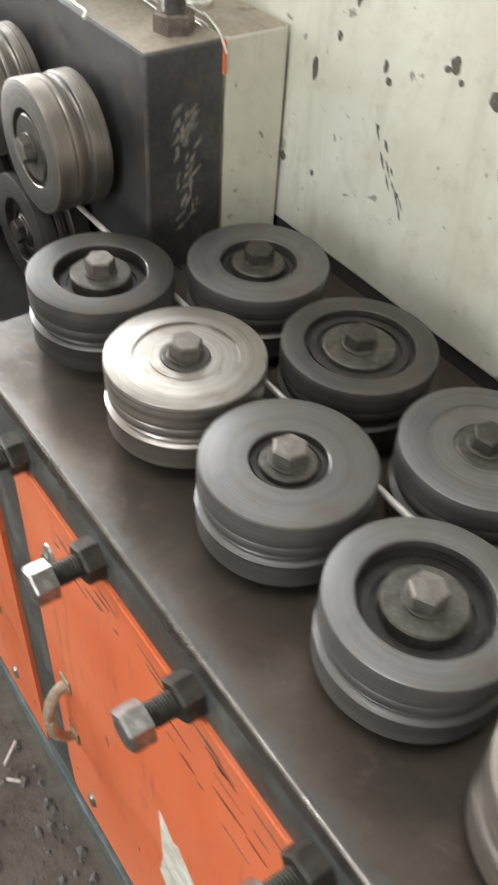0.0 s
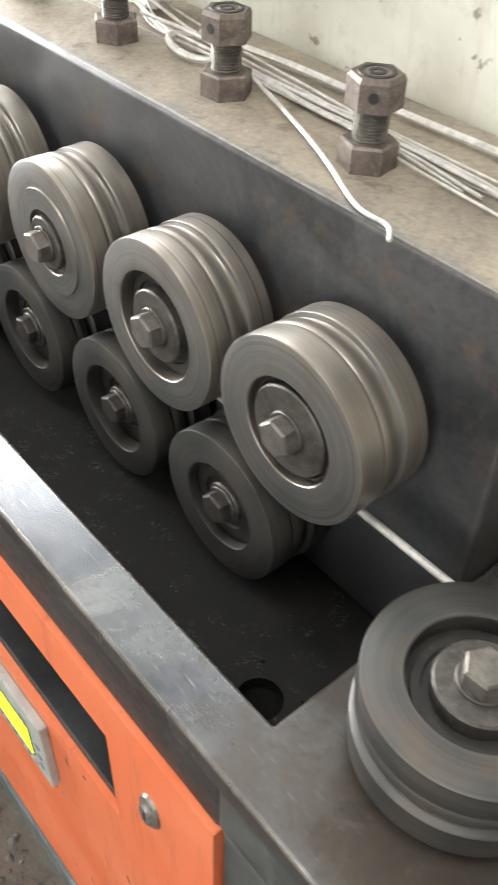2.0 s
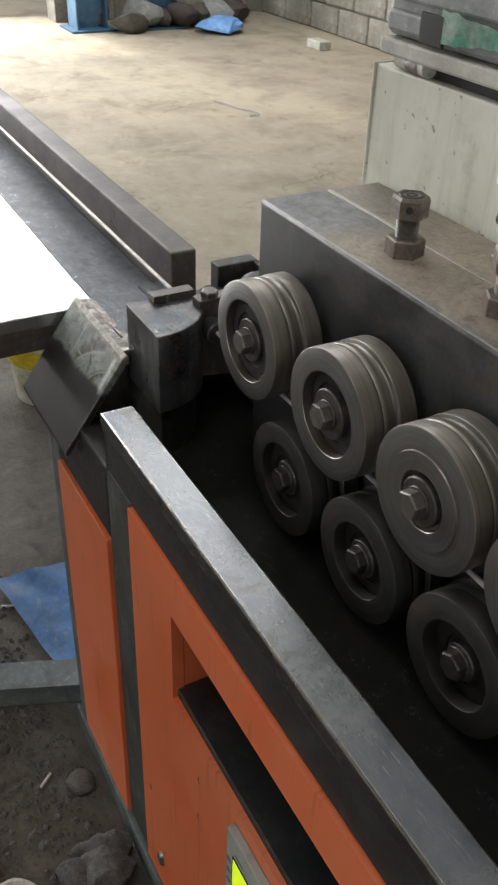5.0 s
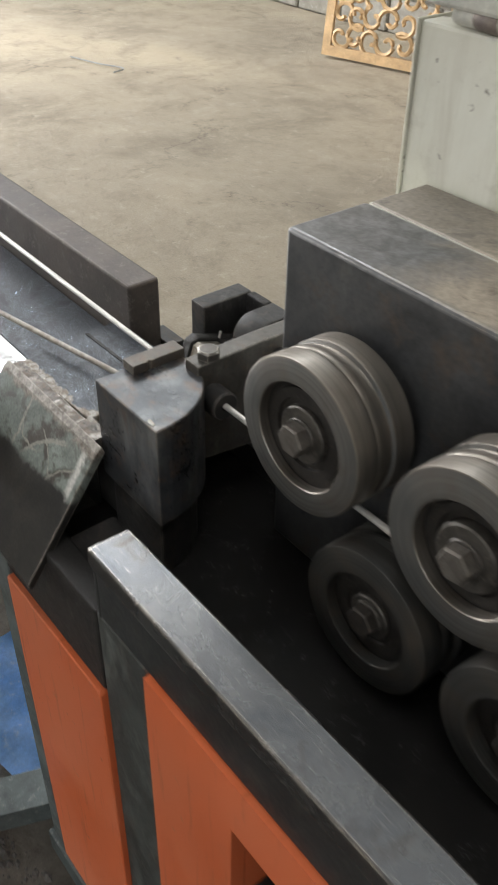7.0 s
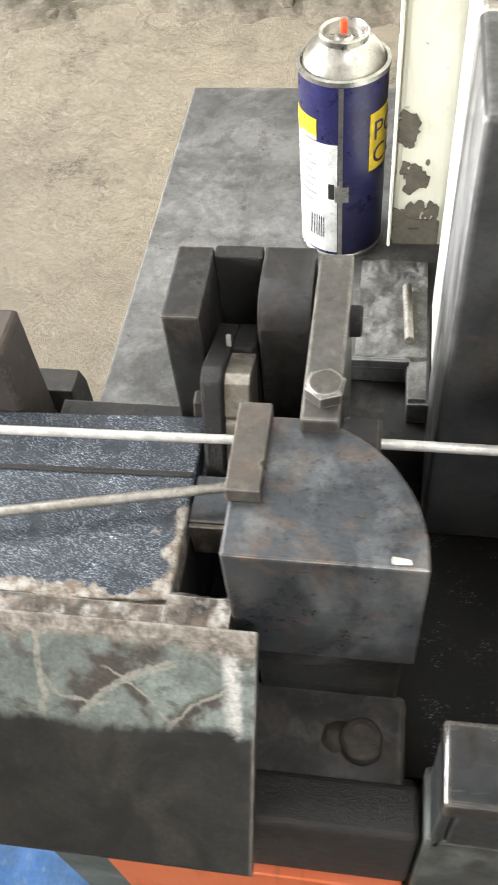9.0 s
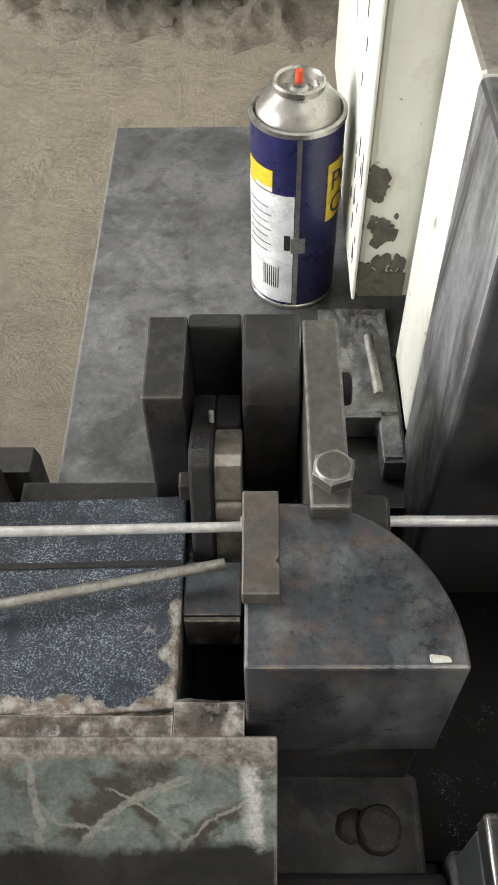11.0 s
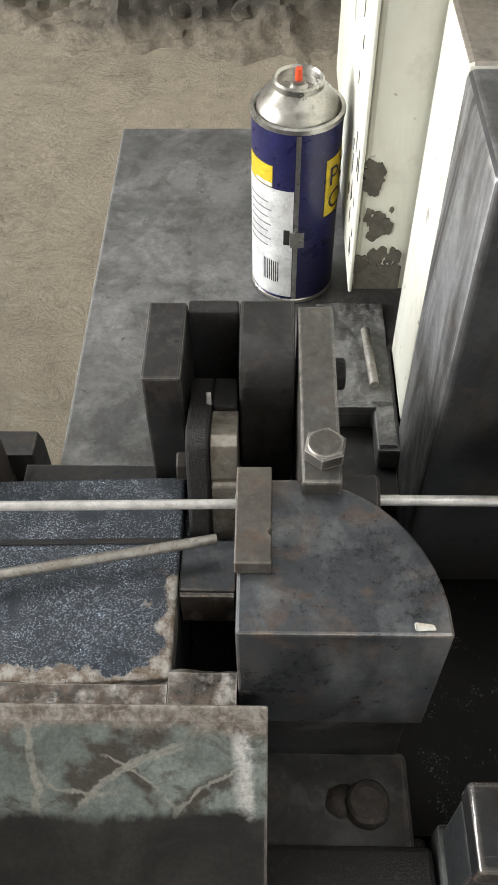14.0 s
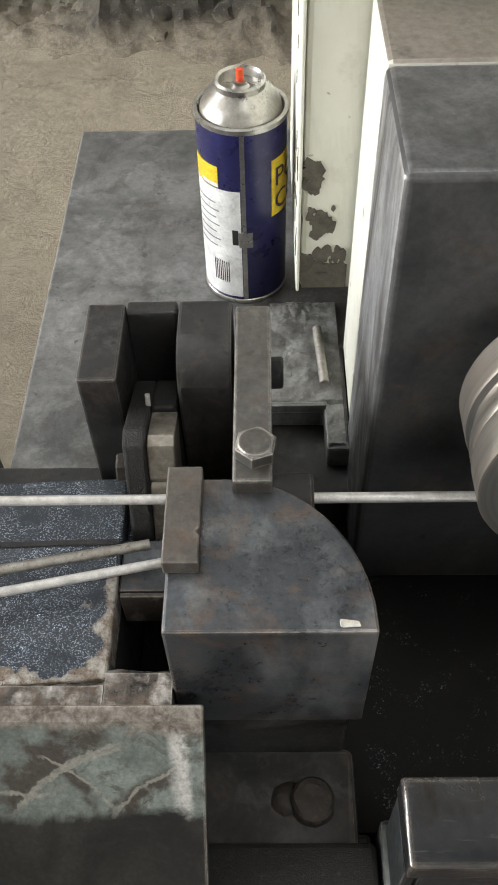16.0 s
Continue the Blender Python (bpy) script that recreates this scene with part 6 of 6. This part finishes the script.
# ---- far end of the hall ----
def far_things():
    rnd = random.Random(5)
    for x, y in ((-7.15, 2.05), (-7.1, 2.62)):
        col = thing("steel_column", "blue painted steel column standing on the workshop floor", "column", group="blue columns")
        part("shaft", joined(box(x - 0.02, x + 0.02, y - 0.12, y + 0.12, 0.01, 4.85), box(x - 0.1, x + 0.1, y - 0.125, y - 0.11, 0.01, 4.85), box(x - 0.1, x + 0.1, y + 0.11, y + 0.125, 0.01, 4.85)), BLUE_PAINT, col)
        part("base_plate", box(x - 0.16, x + 0.16, y - 0.18, y + 0.18, 0.0, 0.015), BLUE_PAINT, col)
    # Gilded lattice screen with scrolls, leaning by the wall.
    s = thing("lattice_screen", "gold painted scrollwork lattice screen leaning by the wall", "screen")
    a, b = Vector((-4.02, 3.10, 0.02)), Vector((-3.00, 3.36, 0.02))
    u = (b - a).normalized()
    w = (b - a).length
    back = Vector((-u.y, u.x, 0)) * 0.12
    up = Vector((0, 0, 1)) * 0.98 + back

    def at(p, q, d=0.0):
        return a + u * p + up * q + Vector((u.y, -u.x, 0)) * d

    for p0, p1, q0, q1 in ((0, w, 0, 0.05), (0, w, 1.35, 1.4), (0, 0.05, 0.0505, 1.3495), (w - 0.05, w, 0.0505, 1.3495)):
        bm = bmesh.new()
        c = [bm.verts.new(at(p, q, d)) for d in (0, 0.02) for p, q in ((p0, q0), (p1, q0), (p1, q1), (p0, q1))]
        for f in ((0, 1, 2, 3), (7, 6, 5, 4), (0, 4, 5, 1), (1, 5, 6, 2), (2, 6, 7, 3), (3, 7, 4, 0)):
            bm.faces.new([c[i] for i in f])
        part("frame_bar", bm, LATTICE, s)
    for i in range(10):
        for j in range(12):
            p, q = 0.10 + i * (w - 0.20) / 9, 0.105 + j * 0.108
            turn = (1 if (i + j) % 2 else -1)
            pts = []
            for k in range(15):
                ang = turn * (k * 0.42 + i)
                rad = 0.070 * (1 - k / 17)
                pts.append(at(p + rad * math.cos(ang), q + rad * math.sin(ang), 0.01))
            part("scroll", sweep(pts, 0.0125, 5), LATTICE, s)
    board = thing("brown_board", "dark brown board standing upright on the floor", "board")
    part("panel", moved(box(-0.55, 0.55, -0.03, 0.03, 0.0, 0.24), pose(-2.0, 2.62, 0.0, 0, 0, 18)), BROWN_SHEET, board)
    part("upper_panel", moved(box(-0.55, 0.55, -0.045, 0.028, 0.241, 1.5), pose(-2.02, 2.62, 0.0, 0, 0, 18)), GREY_CASE, board)
    ring = [(-2.86 + 0.13 * math.cos(a), 2.70 + 0.07 * math.sin(a), 0.02 + 0.008 * math.sin(3 * a)) for a in (2 * math.pi * k / 16 for k in range(17))]
    tagged(part("wire_coil", sweep(ring, 0.007, 6), GREY_CASE, None, "", True), "grey loop of hose lying on the floor", "hose")
    # Rubble heap behind the bed: a lumpy mound with stones in it.
    bm = bmesh.new()
    bmesh.ops.create_grid(bm, x_segments=260, y_segments=110, size=0.5)
    for v in bm.verts:
        x, y = v.co.x * 3.4 - 0.75, v.co.y * 1.5 + 2.62
        edge = min(1, max(0, (y - 1.90 - 0.20 * noise.fractal(Vector((x * 3, y * 2, 5)), 0.8, 2.1, 4)) / 0.75)) * min(1, (0.95 - x) / 0.4, (x + 2.45) / 0.5)
        lump = noise.fractal(Vector((x * 3.2, y * 3.2, 0)), 0.9, 2.1, 5)
        crag = noise.hetero_terrain(Vector((x * 7, y * 7, 3)), 0.8, 2.0, 4, 0.4)
        fine = noise.fractal(Vector((x * 17, y * 17, 9)), 0.7, 2.2, 5)
        v.co = Vector((x, y, -0.012 + 0.13 * max(0, edge) + max(0, edge) * 0.045 * (fine + 0.6 * lump) + max(0, edge) ** 1.7 * (0.10 * lump + 0.035 * crag + 0.018 * fine)))
    for k in range(60):
        x, y = rnd.uniform(-2.2, 0.6), rnd.uniform(1.93, 2.7)
        r = rnd.uniform(0.015, 0.06)
        g = bmesh.new()
        bmesh.ops.create_icosphere(g, subdivisions=2, radius=r)
        for v in g.verts:
            v.co *= 1 + 0.45 * noise.noise(v.co * (2.2 / r) + Vector((k, 0, 0)))
            v.co.z *= 0.65
        moved(g, Matrix.Translation((x, y, r * 0.35 + max(0, y - 2.05) * 0.22)))
        me = bpy.data.meshes.new("scratch")
        g.to_mesh(me)
        g.free()
        bm.from_mesh(me)
        bpy.data.meshes.remove(me)
    tagged(part("rubble", bm, EARTH, None, "", True), "heap of dark dusty rubble and sand against the floor", "rubble", kind="stuff")
    # Clutter by the columns, stood in for by rough lumps.
    for k in range(9):
        x, y, r = -7.2 + rnd.uniform(-0.15, 0.3), 2.15 + k * 0.16, rnd.uniform(0.08, 0.16)
        g = bmesh.new()
        bmesh.ops.create_icosphere(g, subdivisions=2, radius=r)
        rough_up(g, r * 0.55, 6, k)
        for v in g.verts:
            v.co.z *= 0.75
        moved(g, Matrix.Translation((x, y, r * 0.7)))
        tagged(part("filled_sack", g, (BROWN_SHEET, STONE, GREY_CASE, BROWN_SHEET)[k % 4], None, "", True), "rough lump standing in for clutter by the columns", "sack", "sacks by the columns")
    g = bmesh.new()
    bmesh.ops.create_icosphere(g, subdivisions=3, radius=0.16)
    rough_up(g, 0.09, 7)
    for v in g.verts:
        v.co.z = v.co.z * 0.35 + 0.06
    tagged(part("blue_bag", moved(g, Matrix.Translation((-6.7, 3.0, 0))), BLUE_SHEET, None, "", True), "crumpled blue plastic bag on the floor", "bag")
    tagged(part("pale_brick", box(-6.0, -5.82, 3.35, 3.45, 0, 0.06, 0.006), CREAM_CASE), "pale loose brick on the floor", "brick")
    loose = [(-4.75, 1.95, 0.012), (-4.55, 2.0, 0.012), (-4.4, 2.06, 0.012), (-4.36, 1.98, 0.012)]
    tagged(part("floor_wire", sweep(smooth_line(loose, 5), 0.004, 6), GREY_CASE, None, "", True), "bent grey wire lying on the floor", "wire")


far_things()


# ---- floor beside the machine ----
def floor_clutter():
    rnd = random.Random(11)
    bm = bmesh.new()
    n = 18
    rows = []
    for i in range(n + 1):
        row = []
        for j in range(n + 1):
            u, v = i / n, j / n
            x = -1.36 + 0.33 * u + 0.02 * v
            y = -0.235 + 0.20 * v + 0.05 * u
            z = 0.008 + 0.010 * (1 + noise.noise(Vector((u * 4, v * 4, 2)))) + 0.05 * max(0, v - 0.75)
            row.append(bm.verts.new((x, y, z)))
        rows.append(row)
    for p, q in zip(rows, rows[1:]):
        for j in range(n):
            bm.faces.new((p[j], p[j + 1], q[j + 1], q[j]))
    bmesh.ops.solidify(bm, geom=bm.faces[:], thickness=0.003)
    tagged(part("plastic_sheet", bm, BLUE_SHEET, None, "", True), "creased blue plastic sheet on the dirty floor", "plastic sheet")
    bar = thing("floor_rail", "grey steel rail lying on the dirty floor", "rail")
    part("web", moved(box(-0.30, 0.30, -0.022, 0.022, 0.0, 0.05, 0.003), pose(-1.10, -0.37, 0, 0, 0, 68)), BASE_PAINT, bar)
    part("flange", moved(box(-0.30, 0.30, -0.030, 0.030, 0.0505, 0.056, 0.001), pose(-1.10, -0.37, 0, 0, 0, 68)), BASE_PAINT, bar)
    b = thing("plastic_bucket", "yellowed plastic bucket under the outfeed table", "bucket", (-2.05, 0.10, 0))
    part("tub", lathe([(0, 0.004), (0.085, 0.0), (0.100, 0.20), (0.106, 0.20), (0.106, 0.212), (0.098, 0.212), (0.082, 0.012), (0, 0.012)], 40), BUCKET, b, "", True)
    part("band", lathe([(0.096, 0.12), (0.0985, 0.121), (0.1018, 0.17), (0.098, 0.171)], 40), CAN_YELLOW, b, "yellow printed band", True)
    for k in range(46):
        x, y = rnd.uniform(-1.5, 0.6), rnd.uniform(-0.75, -0.235)
        if rnd.random() < 0.45:
            g = sweep([(0, 0, 0), (rnd.uniform(0.015, 0.05), rnd.uniform(-0.01, 0.01), 0.0)], 0.0028, 6)
            g = moved(g, pose(x, y, 0.004, 0, 0, rnd.uniform(0, 180)))
            tagged(part("wire_offcut", g, WIRE), "short wire offcut on the dirty floor", "offcut", "floor offcuts")
        else:
            g = bmesh.new()
            r = rnd.uniform(0.006, 0.02)
            bmesh.ops.create_icosphere(g, subdivisions=1, radius=r)
            rough_up(g, r * 0.5, 40, k)
            for v in g.verts:
                v.co.z *= 0.6
            tagged(part("floor_clod", moved(g, Matrix.Translation((x, y, r * 0.4))), STONE), "dark clod of dirt on the floor", "dirt", "floor clods")
    grit = bmesh.new()
    for k in range(2600):
        x, y = rnd.uniform(-1.6, 0.7), -0.215 - abs(rnd.gauss(0, 0.20))
        if -0.16 < y + 0.36 < 0.12 and k % 2:
            x = -0.95 + rnd.gauss(0, 0.22)
        r = 0.0018 + 0.0075 * rnd.random() ** 3
        turn = rnd.uniform(0, 6.28)
        ring = [grit.verts.new((x + r * rnd.uniform(0.7, 1.4) * math.cos(turn + a), y + r * rnd.uniform(0.6, 1.2) * math.sin(turn + a), 0.0005)) for a in (0, 1.3, 2.5, 3.8, 5.0)]
        peak = grit.verts.new((x + rnd.uniform(-0.4, 0.4) * r, y + rnd.uniform(-0.4, 0.4) * r, 0.001 + r * rnd.uniform(0.5, 1.1)))
        for i in range(5):
            grit.faces.new((ring[i], ring[(i + 1) % 5], peak))
    tagged(part("floor_grit", grit, GRIT), "scattered dark grit and chips on the oily floor", "grit", kind="stuff")
    for k in range(16):
        x, y, r = -0.70 + rnd.uniform(-0.14, 0.16), -0.232 - abs(rnd.gauss(0, 0.05)), rnd.uniform(0.016, 0.040)
        g = bmesh.new()
        bmesh.ops.create_icosphere(g, subdivisions=3, radius=r)
        rough_up(g, r * 0.45, 28, k)
        rough_up(g, r * 0.12, 110, k)
        for v in g.verts:
            v.co.z = max(-r * 0.45, v.co.z * 0.7)
        tagged(part("earth_lump", moved(g, Matrix.Translation((x, y, r * 0.44))), GRIT, None, "", True), "grey lump of caked dirt against the machine base", "dirt lump", "dirt lumps by the base")
    hose = [(-0.62 + 0.10 * math.cos(a) * (1 + 0.12 * math.sin(3 * a)), -0.40 + 0.07 * math.sin(a), 0.010 + 0.004 * math.sin(2 * a)) for a in (2 * math.pi * k / 18 for k in range(19))]
    tagged(part("clear_hose", sweep(smooth_line(hose, 3), 0.008, 8), CREAM_CASE, None, "", True), "grey looped hose on the dirty floor", "hose")


floor_clutter()


# ---- blocks of the far walls ----
def wall_blocks():
    me = {}

    def block(parent, x, y, z, sx, sy, sz):
        key = (round(sx, 3), round(sy, 3), round(sz, 3))
        if key not in me:
            bm = box(-sx / 2, sx / 2, -sy / 2, sy / 2, -sz / 2, sz / 2, 0.008, 1)
            finish(bm)
            me[key] = bpy.data.meshes.new("block")
            bm.to_mesh(me[key])
            bm.free()
            me[key].materials.append(BLOCKWORK)
        ob = new("block", me[key])
        ob.parent = parent
        ob.location = (x, y, z)

    rnd = random.Random(3)
    for j in range(9):
        for i in range(16):
            block(WALL_NORTH, -7.3 + i * 0.41 + (j % 2) * 0.2, 3.815 - rnd.uniform(0, 0.006), 0.10 + j * 0.205, 0.395, 0.03, 0.19)
    for j in range(9):
        for i in range(4):
            block(WALL_WEST, -7.495 + rnd.uniform(0, 0.006), 2.2 + i * 0.41 + (j % 2) * 0.2, 0.10 + j * 0.205, 0.03, 0.395, 0.19)


wall_blocks()


# ---- what moves ----
def spin_rows(sense, speed=760.0):
    """Turns of a ring while the wire runs; it slows while the knife cuts."""
    rows, angle, t, step = [], 0.0, 0.0, 2.0 / 30
    while t <= 16.0 + 1e-6:
        rows.append((t, pose(0, 0, 0, 0, 0, angle)))
        slow = 0.12 if 14.2 < t < 15.4 or 6.0 < t < 6.5 else 1.0
        angle += sense * speed * step * slow
        t += step
    return rows


def rod_pose(x, y, z, yaw):
    return pose(x, y, z, 0, 0, yaw)


def motions():
    for ring, sense in RINGS:
        walk(ring, spin_rows(sense))
    rest, cut = 19.0, 0.0
    at = (0, -0.0706, 0.7606)
    # Swing: the arm's front falls forward onto the wire, then goes back.
    swing = [(0, 0), (5.6, 0), (5.9, 1), (6.3, 1), (6.6, 0), (13.9, 0), (14.1, 0.25), (14.3, 0.85), (14.4, 1.0), (14.8, 1.0), (15.0, 0.85), (15.2, 0.45), (15.5, 0.1), (15.7, 0), (16.0, 0)]
    walk(CUTTER, [(t, pose(*at, cut - (1 - s) * rest, 0, 0)) for t, s in swing])
    # Rods: first as part of the running wire, then cut off and dropped forward on the plate.
    wire = rod_pose(-0.832, WIRE_Y, WIRE_Z, 0)
    sag = rod_pose(-0.832, WIRE_Y - 0.0022, WIRE_Z - 0.0008, 1.2)
    down1 = rod_pose(-0.8335, -0.0450, 0.7935, 12.0)
    down2 = rod_pose(-0.843, -0.0380, 0.7925, 11.5)
    down3 = rod_pose(-0.846, -0.041, 0.7925, 11.0)
    walk(cut_rod, [(0, wire), (5.7, wire), (5.95, rod_pose(-0.834, -0.04, 0.806, 5)), (6.2, down1), (10.2, down1), (11.3, down2), (14.2, down2), (14.5, down3), (16.0, down3)])
    inside = rod_pose(1.072, WIRE_Y, WIRE_Z, 0)
    walk(second_rod, [(0, inside), (6.4, inside), (7.25, wire), (7.6, sag), (14.05, sag), (14.2, rod_pose(-0.832, -0.035, 0.812, 4.0)), (14.3, rod_pose(-0.834, -0.043, 0.805, 9.0)), (14.4, rod_pose(-0.835, -0.048, 0.800, 12.0)), (14.5, rod_pose(-0.8355, -0.052, 0.794, 12.0)), (16.0, rod_pose(-0.8355, -0.052, 0.794, 11.5))])
    walk(third_rod, [(0, inside), (15.55, inside), (15.95, wire), (16.0, wire)])


motions()
